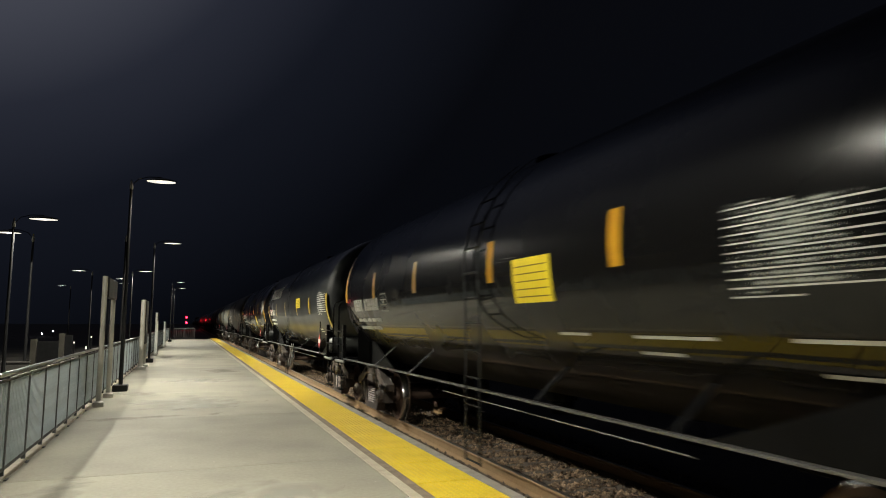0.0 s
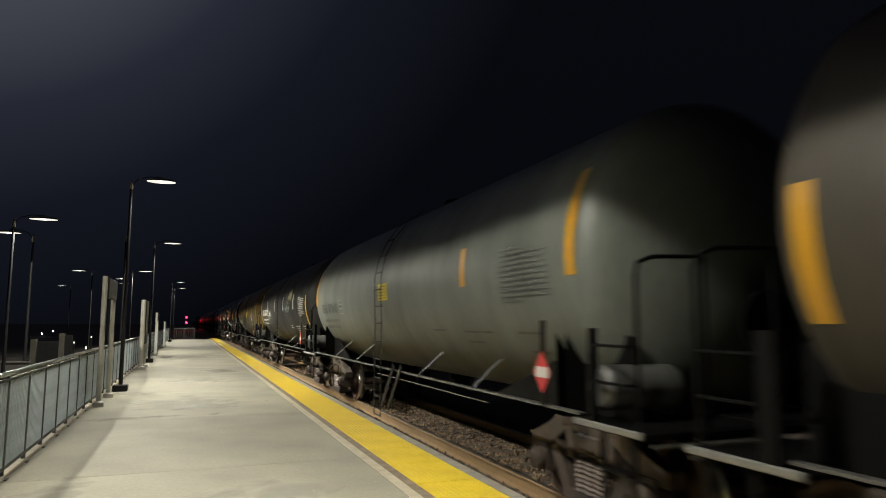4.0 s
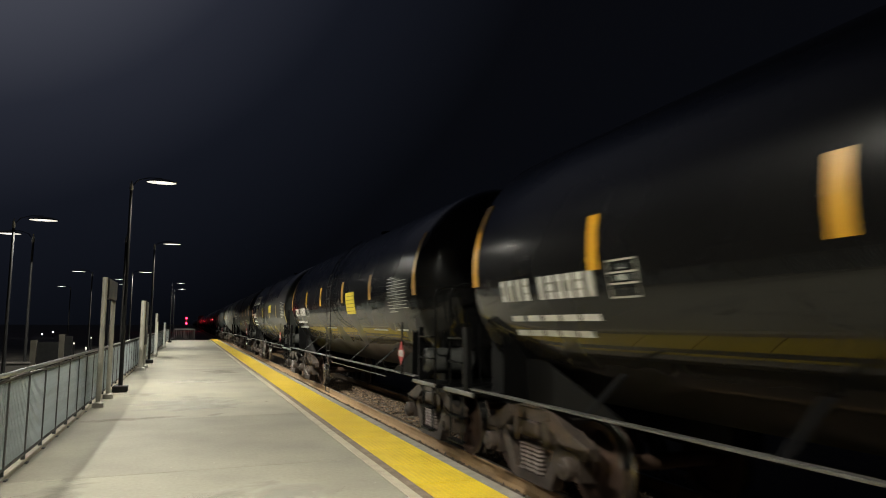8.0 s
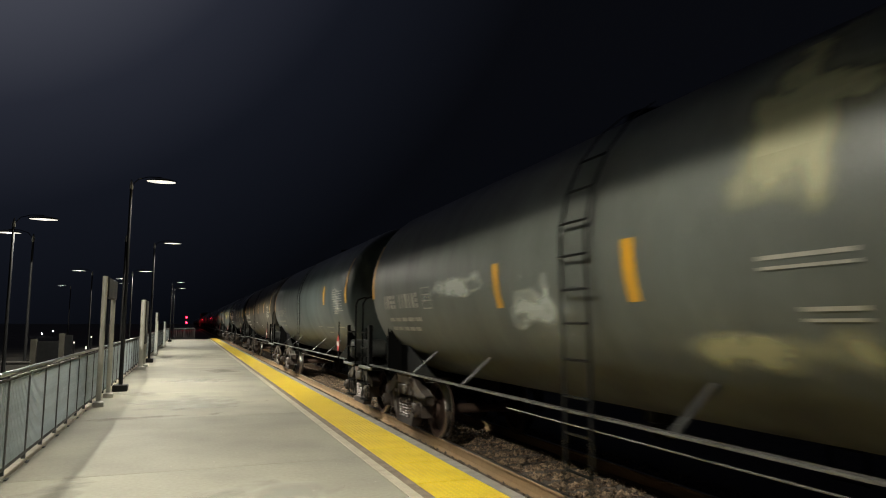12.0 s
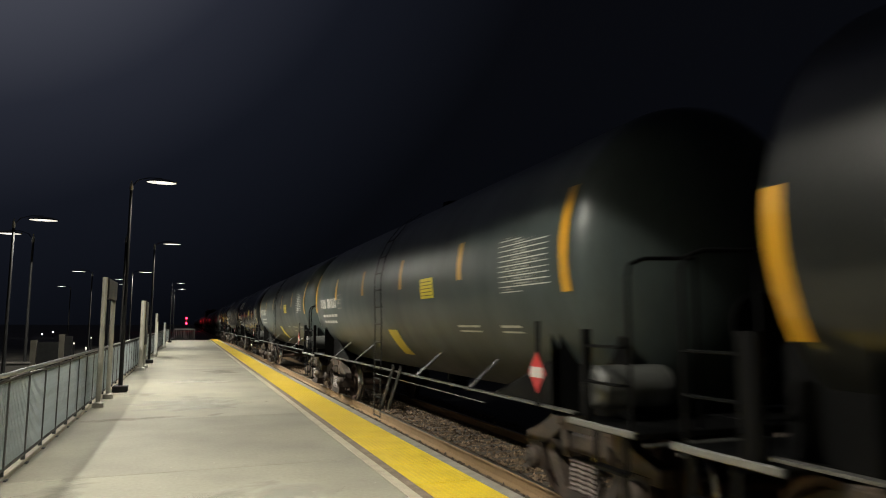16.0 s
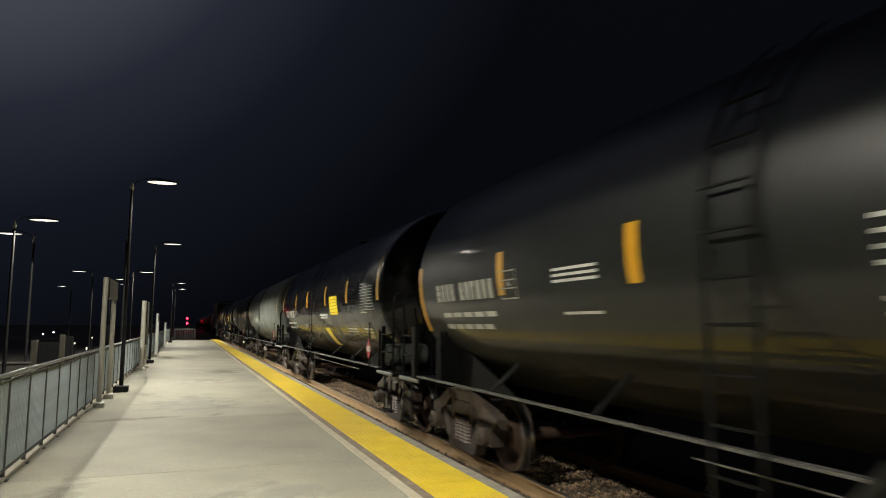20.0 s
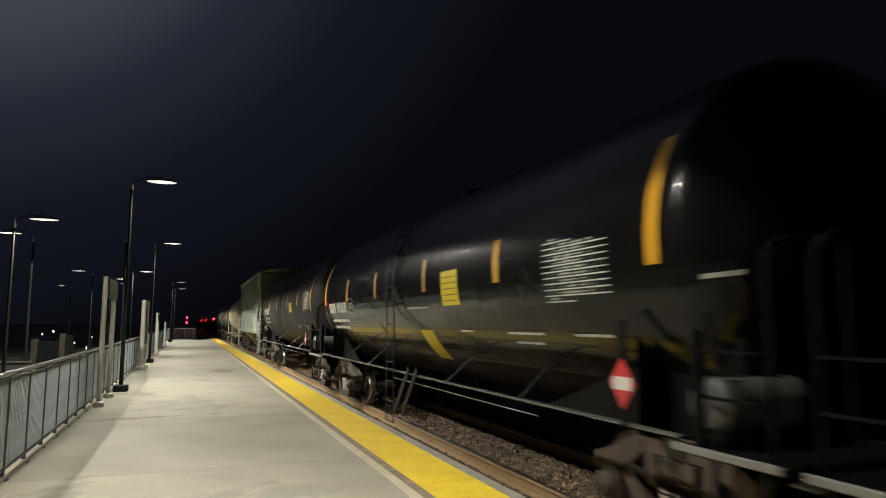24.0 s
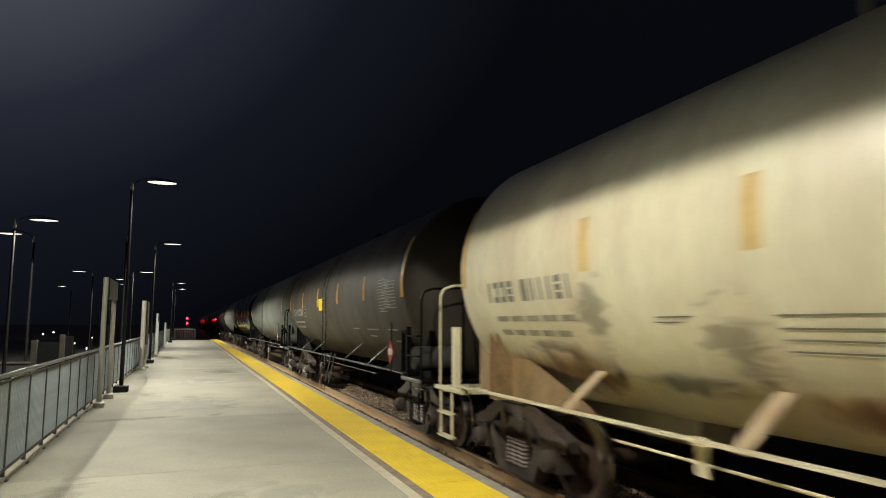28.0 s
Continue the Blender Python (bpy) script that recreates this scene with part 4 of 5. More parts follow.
def marks(car, L, o):
    """Strips, letter bars, data lines and placards on the platform side."""
    H = L / 2
    sh = H - LONG / 2
    shell = [c for c in car.children if c.name.startswith("tank_shell")][0]
    W = o.get("ink", "letter_white")
    strip = o.get("strip", "strip_yellow")

    def add(name, bm, m, label=""):
        part(name, bm, M[m], shell, label)

    spots = o.get("strips", tuple(0.03 + (L - 0.06) * i / 5 for i in range(6)))
    for i, r in enumerate(spots):
        y = H - r
        end = i in (0, len(spots) - 1)
        if not end and i in o.get("bare", ()):
            continue
        bm = bmesh.new()
        lo, hi = o.get("ends", (1.80, 2.72) if o.get("low") else (2.34, 3.34)) if end else o.get("inner", (2.22, 2.70) if o.get("low") else (2.36, 2.84))
        patch(bm, y - 0.08, y + 0.08, lo, hi)
        add("reflective_strip", bm, strip if not o.get("white_strip") or end else "strip_white")
    # reporting marks as plain bars
    z = o.get("text_z", 2.2 if o.get("low") else 2.14)
    y = H - 0.7
    cw, ch = 0.118 * o.get("wide", 1.0), 0.225 * o.get("text", 1.0)
    gs = random.Random(o["i"] + 40)
    for word in (4, 6):
        for k in range(word):
            bm = bmesh.new()
            if W in ("letter_white", "letter_bright"):
                back = bmesh.new()
                patch(back, y, y - cw, z, z + ch, 0.004, 0.0, 3)
                add("letter_ground", back, "letter_faded")
            for a, b, c, d in GLYPHS[gs.randrange(len(GLYPHS))]:
                patch(bm, y - cw * a, y - cw * b, z + ch * c, z + ch * d, 0.006, 0.0, 3)
            add("letter_bar", bm, W)
            y -= cw + 0.055 * o.get("wide", 1.0)
        y -= 0.14
    for k, wid in ((1, 1.7 * o.get("wide", 1.0)), (2, 1.5 * o.get("wide", 1.0))):
        zz = z - 0.06 - 0.15 * k
        yy = H - 0.8
        for j in range(5):
            bm = bmesh.new()
            patch(bm, yy, yy - wid * 0.17, zz, zz + 0.06, 0.006, 0.0, 3)
            yy -= wid * 0.205
            add("small_lettering", bm, "ink_soft" if o.get("railing") else W)
    if o.get("frame_box", True):
        bm = bmesh.new()
        y0 = y - 0.02
        for zz in (z - 0.03, z + 0.08, z + 0.17, z + 0.27):
            patch(bm, y0, y0 - 0.38, zz, zz + 0.016, 0.006, 0.0, 3)
        for yy in (y0, y0 - 0.37):
            patch(bm, yy, yy - 0.014, z - 0.03, z + 0.29, 0.006, 0.0, 4)
        add("stencil_box", bm, "letter_faded")
        bm = bmesh.new()
        for zz in (z - 0.0, z + 0.11, z + 0.2):
            patch(bm, y0 - 0.05, y0 - 0.33, zz, zz + 0.05, 0.005, 0.0, 3)
        add("stencil_text", bm, "letter_block" if W in ("letter_white", "letter_bright") else "ink_block")
    # data panel: a block of fine lines
    if o.get("data", True):
        rs = random.Random(o["i"])
        d0 = -H + o.get("data_y", 1.2 if o.get("low") else 1.5)
        dz = o.get("data_z", 2.15 if o.get("low") else 2.12)
        for k in range(11):
            zz = dz + 0.056 * k
            end = d0 - (0.5 if k in (0, 10) else 1.08)
            bm = bmesh.new()
            patch(bm, d0, end, zz, zz + 0.011, 0.006, 0.0, 3)
            add("data_line", bm, W)
            bm = bmesh.new()
            patch(bm, d0, end + rs.random() * 0.15, zz + 0.012, zz + 0.052, 0.005, 0.0, 3)
            add("data_text", bm, "ink_block" if W in ("ink", "ink_faded") else "letter_block")
    for (yy, zz, w) in o.get("lines", ((H2 - 8.95, 1.79, 0.5), (H2 - 10.3, 1.78, 0.9), (H2 - 10.1, 1.65, 0.5), (H2 - 11.7, 1.785, 0.6), (H2 - 11.7, 1.58, 0.4))):
        bm = bmesh.new()
        yy += sh
        patch(bm, yy + w / 2, yy - w / 2, zz, zz + (0.012 if o.get("railing") else 0.026), 0.006, 0.0, 3)
        if o["i"] % 2 and not o.get("railing"):
            patch(bm, yy + w / 2, yy - w / 2, zz - 0.06, zz - 0.04, 0.006, 0.0, 3)
        add("stencil_line", bm, "letter_white" if W == "letter_white" else W)
    if o.get("head"):
        hx, hz, w = o["head"]
        bm = bmesh.new()
        low, top = [], []
        for k in range(5):
            x = hx - w / 2 + w * k / 4
            for line, z1 in ((low, hz - 0.018 + 0.03 * k / 4), (top, hz + 0.018 + 0.03 * k / 4)):
                rho = min(1.0, math.hypot(x, z1 - Z_TANK) / R_TANK)
                line.append(bm.verts.new((x, -H - 0.58 * math.sqrt(1 - rho * rho) - 0.008, z1)))
        for k in range(4):
            bm.faces.new((low[k], low[k + 1], top[k + 1], top[k]))
        add("head_stencil", bm, "letter_white", "small white stencil on the tank end")
    if o.get("yellow"):
        yy, zz, w, h = o["yellow"]
        yy += sh
        bm = bmesh.new()
        patch(bm, yy + w / 2, yy - w / 2, zz, zz + h, 0.007)
        add("warning_placard", bm, "placard_yellow", "yellow warning placard with dark lines")
        for k in range(5):
            bm = bmesh.new()
            patch(bm, yy + w * 0.42, yy - w * 0.42, zz + h * (0.12 + 0.17 * k), zz + h * (0.12 + 0.17 * k) + 0.013, 0.010, 0.0, 3)
            add("placard_line", bm, "placard_ink")
    if o.get("slant"):
        bm = bmesh.new()
        patch(bm, o["slant"] + sh + 0.27, o["slant"] + sh - 0.27, 1.36, 1.80, 0.006)
        add("lower_strip", bm, "placard_yellow", "yellow strip low on the tank side")
    if o.get("logo"):
        yy = H - 0.75
        for k in range(6):
            bm = bmesh.new()
            w = 0.44
            quads = [(0, 0.34, 0, 1), (0.66, 1.0, 0, 1), (0.34, 0.66, 0.8, 1), (0.34, 0.66, 0.30, 0.52) if k in (0, 1, 5) else (0.34, 0.66, 0, 0.2)]
            for a, b, c, d in quads:
                patch(bm, yy - a * w - 0.10 * c, yy - b * w - 0.10 * c, 2.84 + 0.42 * c, 2.84 + 0.42 * d, 0.006, -0.10 * (d - c), 3)
            yy -= w + 0.055
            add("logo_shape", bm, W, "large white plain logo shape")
    for k, (y0, z0, w, h, loops, width, m) in enumerate(o.get("graffiti", ())):
        bm = bmesh.new()
        scrawl(bm, y0 + sh, z0, w, h, loops, width, o["i"] * 7 + k, 0.006 + 0.002 * k)
        add("graffiti", bm, m, "sprayed graffiti strokes")
    for k, (ra, rb, za, zb, m) in enumerate(o.get("sprays", ())):
        bm = bmesh.new()
        patch(bm, H - ra, H - rb, za, zb, 0.007 + 0.001 * (k % 4))
        add("rust_stain" if m == "rust_stain" else "graffiti", bm, m, "blurred rust stain" if m == "rust_stain" else "sprayed graffiti patch")
    for k, (ya, yb, za, zb, m) in enumerate(o.get("patches", ())):
        bm = bmesh.new()
        patch(bm, ya + sh, yb + sh, za, zb, 0.003)
        add("painted_patch", bm, m)


def tank_car(o):
    L = o.get("L", LONG)
    car = tagged(new("tank_car"), o["label"], "tank car", "freight train")
    made = {}
    for name, me, paint, parent, label in TANKS[L]:
        if name in ("top_railing", "walkway") and not o.get("railing"):
            continue
        if name == "ladder_brace" and (o.get("railing") or o["i"] in (0, 5, 8, 10, 11, 12, 13, 19, 20, 21)) or name in ("hazard_placard", "placard_band", "grab_iron") and o.get("railing"):
            continue
        m = {"tank": M[o["paint"]], "frame": M[o.get("frame", "frame_black")], "rail": M[o.get("rail", "rail_grey")],
             "gusset": M[o.get("gusset", o.get("frame", "frame_black"))], "reservoir": M[o.get("frame", "reservoir_grey")], "edge": M[o.get("rail", "step_grey")],
             "brace": M["step_grey" if o.get("logo") else o.get("frame", "brace_dim")], "ladder": M[o.get("frame", "ladder_dark")],
             "strut": M["strut_tan"] if o.get("railing") else M[o.get("frame", "frame_black" if o["paint"] in ("tank_gloss", "tank_sheen", "tank_satin") else "brace_grey")]}.get(paint) or M[paint]
        up = made.get(parent, car)
        made[name] = put(name, me, m, up, label, pose(0, L / 2 - o["ladder"], 0) if "ladder" in o and name.startswith("ladder") else
                         pose(0, o["placard"], 0) if "placard" in o and name in ("placard_holder", "hazard_placard") else None)
    for s in (-1, 1):
        add_truck(car, s * (L / 2 - 0.5))
        put("coupler", COUPLER, M["steel_dark"], car, m=pose(0, s * (L / 2 + 0.95), 0, 0, 0, 0 if s > 0 else 180))
    marks(car, L, o)
    return car


def hopper_car(o):
    car = tagged(new("hopper_car"), o["label"], "hopper car", "freight train")
    g, tan = M["hopper_grey"], M["hopper_tan"]
    H, HW, ZB, ZT, HF = 6.3, 1.57, 1.56, 4.34, 6.85
    for s in (-1, 1):
        # side sheets in panels, flat ribs between them; the lower corners are cut back over the trucks
        n = 11
        for i in range(n):
            y0, y1 = -H + 2 * H * i / n, -H + 2 * H * (i + 1) / n
            bm = bmesh.new()
            pts = [(y0 + 0.004, ZB), (y1 - 0.004, ZB), (y1 - 0.004, ZT), (y0 + 0.004, ZT)]
            if i == 0:
                pts = [(y0 + 0.64, ZB), (y1 - 0.004, ZB), (y1 - 0.004, ZT), (-HF, ZT), (-HF, 2.9), (y0 + 0.03, 2.92), (y0 + 0.66, 2.1)]
            if i == n - 1:
                pts = [(y0 + 0.004, ZB), (y1 - 0.96, ZB), (y1 - 0.96, 2.2), (y1 - 0.05, 2.84), (y1, ZT), (y0 + 0.004, ZT)]
            poly_plate(bm, pts, s * (HW - 0.015), 0.03)
            part("side_panel", bm, g, car)
        for i in range(1, n):
            y = -H + 2 * H * i / n
            bm = bmesh.new()
            box(bm, s * HW - 0.014, s * HW + 0.014, y - 0.035, y + 0.035, ZB + 0.02, ZT - 0.05)
            part("rib", bm, g, car, bevel=0.008)
        bm = bmesh.new()
        box(bm, s * HW - 0.05, s * HW + 0.05, -5.8, 5.6, ZB - 0.17, ZB - 0.02)
        box(bm, s * HW - 0.07, s * HW + 0.07, -5.8, 5.6, ZB - 0.025, ZB + 0.01)
        part("side_sill", bm, g, car, bevel=0.006)
        bm = bmesh.new()
        box(bm, s * HW - 0.06, s * HW + 0.05, -HF - 0.03, H + 0.06, ZT - 0.02, ZT + 0.10)
        part("eave", bm, g, car, "pale grey roof eave", bevel=0.01)
    # roof, low pitched
    bm = bmesh.new()
    prof = [(-HW, ZT + 0.09), (-0.9, ZT + 0.24), (0, ZT + 0.30), (0.9, ZT + 0.24), (HW, ZT + 0.09), (HW, ZT + 0.05), (-HW, ZT + 0.05)]
    a, b = [bm.verts.new((x, -HF, z)) for x, z in prof], [bm.verts.new((x, H, z)) for x, z in prof]
    bm.faces.new(a), bm.faces.new(b[::-1])
    for i in range(len(prof)):
        j = (i + 1) % len(prof)
        bm.faces.new((a[i], a[j], b[j], b[i]))
    roof = part("roof", bm, g, car)
    for i in range(5):
        bm = bmesh.new()
        lathe(bm, [(0.42, 0), (0.42, 0.12), (0.45, 0.13), (0.45, 0.17), (0, 0.2)], 18, Matrix.Translation((0, -H + 1.4 + i * 2.5, ZT + 0.28)))
        part("roof_hatch", bm, g, roof, smooth=True)
    for s in (-1, 1):
        bm = bmesh.new()
        box(bm, s * 1.0 - 0.2, s * 1.0 + 0.2, -H + 0.15, H - 0.15, ZT + 0.33, ZT + 0.36)
        for k in range(8):
            y = -H + 0.5 + k * 1.7
            box(bm, s * 1.0 - 0.18, s * 1.0 + 0.18, y - 0.02, y + 0.02, ZT + 0.18, ZT + 0.33)
        part("roof_walk", bm, M["galv_dark"], roof)
    # end slope sheets and end structure
    for s in (-1, 1):
        bm = bmesh.new()
        e = s * (HF if s < 0 else H) - s * 0.02
        v = [bm.verts.new(c) for c in ((-HW + 0.02, e, 2.9), (HW - 0.02, e, 2.9), (HW - 0.02, s * (H - 2.3), 1.1), (-HW + 0.02, s * (H - 2.3), 1.1), (-HW + 0.02, e, ZT), (HW - 0.02, e, ZT))]
        bm.faces.new((v[0], v[1], v[2], v[3]))
        bm.faces.new((v[0], v[4], v[5], v[1]))
        bmesh.ops.solidify(bm, geom=bm.faces[:], thickness=0.02)
        part("end_sheet", bm, M["hopper_shaded" if s < 0 else "end_brown_shaded"], car, "slope sheet at the car end, darkened with its shade")
        for sx in (-1, 1):
            if s < 0:
                # front corner: a tall post, a low side plate and rungs that turn the corner
                bm = bmesh.new()
                box(bm, min(sx * HW, sx * (HW - 0.12)), max(sx * HW, sx * (HW - 0.12)), -6.95, -6.81, 0.45, ZT - 0.02)
                stile = part("corner_post", bm, M["hopper_shaded"], car, "pale grey corner post with rungs", bevel=0.01)
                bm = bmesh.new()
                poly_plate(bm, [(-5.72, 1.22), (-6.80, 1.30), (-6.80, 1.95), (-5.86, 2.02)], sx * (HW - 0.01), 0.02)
                part("side_plate", bm, M["hopper_shaded"], car, "side plate at the car end, darkened with its shade")
                for z in (0.65, 1.12, 1.6, 2.09, 2.58):
                    bm = bmesh.new()
                    pipe(bm, [(sx * (HW + 0.03), -6.38, z), (sx * (HW + 0.03), -6.97, z), (sx * 0.8, -6.97, z)], 0.011, 6)
                    part("rung", bm, M["strip_white"], stile)
            else:
                bm = bmesh.new()
                rod(bm, (sx * (HW - 0.05), H - 0.1, 1.2), (sx * (HW - 0.05), H - 0.1, 2.8), 0.03, 8)
                part("corner_post", bm, M["steel_dark"], car, "dark thin corner post")
                bm = bmesh.new()
                pipe(bm, [(sx * 1.5, H + 0.42, 1.2), (sx * 1.5, H + 0.42, 2.02), (sx * 1.5, H + 0.32, 2.16), (sx * 1.5, H - 0.7, 2.2)], 0.024)
                part("grab_rail", bm, M["hopper_shaded"], car, smooth=True)
                for z in (1.62, 2.5):
                    bm = bmesh.new()
                    rod(bm, (sx * HW, H + 0.3, z), (sx * HW, H - 0.75, z), 0.013, 6)
                    part("rung", bm, g, car)
        bm = bmesh.new()
        box(bm, -HW, HW, min(s * (H - 0.6), s * (H + 0.6)), max(s * (H - 0.6), s * (H + 0.6)), 1.14, 1.2)
        part("end_platform", bm, M["steel_dark"], car)
        bm = bmesh.new()
        for x in (-0.5, 0.5):
            poly_plate(bm, [(s * (H + 0.3), 1.2), (s * (H + 0.3), 1.5), (s * (H - 0.1), 2.75), (s * (H - 0.25), 2.75), (s * (H - 0.3), 1.2)][::s], x, 0.06)
        part("end_brace", bm, M["hopper_shaded"], car)
        bm = bmesh.new()
        lathe(bm, [(0, -0.5), (0.2, -0.49), (0.25, -0.42), (0.25, 0.42), (0.2, 0.49), (0, 0.5)], 16, pose(0.75 * s, s * (H + 0.05), 1.55, 0, 90, 0))
        part("air_reservoir", bm, M["steel_dark"], car, smooth=True)
        bm = bmesh.new()
        for k in range(2):
            yy = s * (H + 0.28)
            x = (HW - 0.02) * (-1 if k else 1)
            for dy in (-0.2, 0.2):
                bar(bm, (x, yy + dy, 1.2), (x, yy + dy, 0.45), 0.06, 0.014, (0, 1, 0))
            box(bm, x - 0.06, x + 0.06, yy - 0.2, yy + 0.2, 0.44, 0.47)
        part("sill_step", bm, g, car)
        put("coupler", COUPLER, M["steel_dark"], car, m=pose(0, s * (H + 0.9), 0, 0, 0, 0 if s > 0 else 180))
        add_truck(car, s * (H - 0.75))
    bm = bmesh.new()
    box(bm, -0.22, 0.22, -H - 0.3, H + 0.3, 0.80, 1.14)
    part("centre_sill", bm, M["frame_black"], car)
    # discharge bays: funnels narrowing downwards
    for i in range(3):
        yc = (i - 1) * 2.75
        bm = bmesh.new()
        top, low = [(-1.52, -1.36, 1.42), (1.52, -1.36, 1.42), (1.52, 1.36, 1.42), (-1.52, 1.36, 1.42)], [(-0.62, -0.42, 0.45), (0.62, -0.42, 0.45), (0.62, 0.42, 0.45), (-0.62, 0.42, 0.45)]
        va, vb = [bm.verts.new((x, yc + y, z)) for x, y, z in top], [bm.verts.new((x, yc + y, z)) for x, y, z in low]
        for k in range(4):
            j = (k + 1) % 4
            bm.faces.new((va[k], va[j], vb[j], vb[k]))
        bm.faces.new(vb)
        bay = part("discharge_bay", bm, tan, car, "dusty tan discharge funnel")
        bm = bmesh.new()
        box(bm, -1.25, 1.25, yc - 0.46, yc + 0.46, 0.34, 0.45)
        part("outlet_gate", bm, M["steel_dark"], bay, bevel=0.01)
    # markings, by distance r from the rear end of the body
    x = -HW - 0.017

    def flat(name, r0, r1, z0, z1, m, label="", out=0.0):
        bm = bmesh.new()
        box(bm, x - 0.003 - out, x - out, 6.5 - r1, 6.5 - r0, z0, z1)
        part(name, bm, M[m], car, label)

    def word(r, n, z, cw, hh):
        for k in range(n):
            r0 = r + k * (cw + 0.03)
            bm = bmesh.new()
            for a, b_, c, d in ((0, 0.3, 0, 1), (0.7, 1, 0, 1), (0.3, 0.7, 0.78, 1) if k % 2 else (0.3, 0.7, 0, 0.22)):
                box(bm, x - 0.003, x, 6.5 - r0 - cw * b_, 6.5 - r0 - cw * a, z + hh * c, z + hh * d)
            part("letter_bar", bm, M["ink_faded"], car, "faded dark letter bar")

    word(1.18, 4, 2.74, 0.15, 0.19)
    word(1.36, 6, 2.25, 0.125, 0.2)
    for r0, r1, z0 in ((1.37, 1.75, 1.92), (1.8, 2.27, 1.93), (1.4, 1.7, 1.78), (1.8, 2.0, 1.78), (2.07, 2.27, 1.78), (10.62, 11.17, 2.24), (10.62, 11.15, 2.14), (10.66, 11.0, 2.05), (10.23, 10.62, 1.86), (10.28, 10.6, 1.78),
                       (11.67, 11.9, 1.92), (11.67, 11.9, 1.82), (5.6, 5.95, 2.0), (6.6, 6.85, 1.95), (6.6, 6.85, 1.85), (6.6, 6.85, 1.75)):
        flat("small_lettering", r0, r1, z0, z0 + 0.022, "ink_faint" if r0 > 5 else "ink_faded")
    flat("boxed_mark", 3.22, 3.56, 2.755, 2.775, "ink", "dark bars of a boxed mark")
    flat("boxed_mark", 3.24, 3.52, 2.48, 2.495, "ink")
    for k in range(5):
        flat("notice_line", 4.08, 4.58, 1.71 + 0.078 * k, 1.728 + 0.078 * k, "notice_brown", "faded red-brown notice line")
        flat("notice_line", 8.62, 9.02, 1.70 + 0.07 * k, 1.722 + 0.07 * k, "notice_brown")
    for r, z0, z1 in ((1.05, 1.7, 2.45), (3.42, 1.70, 2.14), (9.8, 1.8, 2.14), (11.93, 1.66, 2.62), (6.2, 1.7, 2.1)):
        flat("reflective_strip", r - 0.055, r + 0.055, z0, z1, "rust_orange", "dull orange reflective strip")
    for r0, r1, z0, z1 in ((3.15, 3.7, 2.4, 2.75), (2.1, 3.0, 1.65, 2.1), (3.2, 4.2, 1.65, 2.3), (4.0, 5.4, 1.9, 2.4), (4.5, 6.4, 2.0, 2.9), (5.2, 7.0, 1.7, 2.4), (4.1, 4.9, 2.4, 2.7), (6.6, 8.0, 1.9, 2.6)):
        flat("graffiti", r0, r1, z0, z1, "spray_smear", "thin white sprayed smears", 0.004)
    return car


def far_tank_car(o):
    """A car that stays far off: fewer pieces."""
    L = LONG
    car = tagged(new("tank_car"), o["label"], "tank car", "freight train")
    keep = ("tank_shell", "saddle", "end_platform", "side_rail", "stub_sill")
    for name, me, paint, parent, label in TANKS[L]:
        if name in keep:
            put(name, me, M[o["paint"]] if paint == "tank" else M["frame_black"], car)
    for s in (-1, 1):
        add_truck(car, s * (L / 2 - 0.5), False)
    for i in range(6):
        bm = bmesh.new()
        y = L / 2 - 0.03 - (L - 0.06) * i / 5
        patch(bm, y - 0.08, y + 0.08, 2.36, 3.2 if i in (0, 5) else 2.86)
        part("reflective_strip", bm, M["strip_yellow"], car)
    return car


# rear seam of each car's tank along the track at the start, in running order
REAR = [14.40, 29.57, 44.28, 59.19, 74.40, 89.08, 104.36, 119.58, 134.70, 149.62, 164.36, 179.49, 194.64, 209.29, 224.84, 240.01, 255.20, 270.19, 285.28, 300.74, 315.83, 331.00, 346.19, 361.29, 376.22, 389.61, 404.98, 420.20]
GLOSS, SATIN, MATT, BROWN, PALE, OLIVE, GREEN = ("glossy black tank car with yellow reflective strips", "satin black tank car with large white logo shapes",
    "matt black weathered tank car with yellow strips", "dusty brown-grey weathered tank car", "pale grey tank car with worn paint",
    "dusty olive-brown tank car with painted patches", "green-grey tank car with yellow placards")
SQ = (H2 - 8.43, 2.11, 0.8, 0.46)
GLOSS_STRIPS = (0.03, 2.3, 4.7, 7.46, 9.87, 12.77)
LOGO = dict(ink="letter_bright", paint="tank_satin", label=SATIN, logo=True, low=True, yellow=(H2 - 8.24, 2.37, 0.77, 0.3), wide=0.82, data_z=2.13, strips=(0.1, 2.65, 5.18, 7.9, 10.25, 12.85), inner=(2.14, 2.62), ends=(1.78, 2.64), strip="strip_lemon", lines=((H2 - 11.25, 1.72, 0.4), (H2 - 11.4, 1.58, 0.4)))
COLUMNS = tuple((H2 - r, z, w) for r, w, zs in ((4.25, 0.75, (2.40, 2.345, 2.29)), (4.28, 0.62, (1.99,)), (7.3, 0.42, (2.44, 2.36, 2.28, 2.20, 2.02, 1.94)), (9.25, 0.46, (2.42, 2.35, 2.27, 2.10, 2.02, 1.94, 1.86, 1.78)), (11.4, 0.7, (1.75,))) for z in zs)
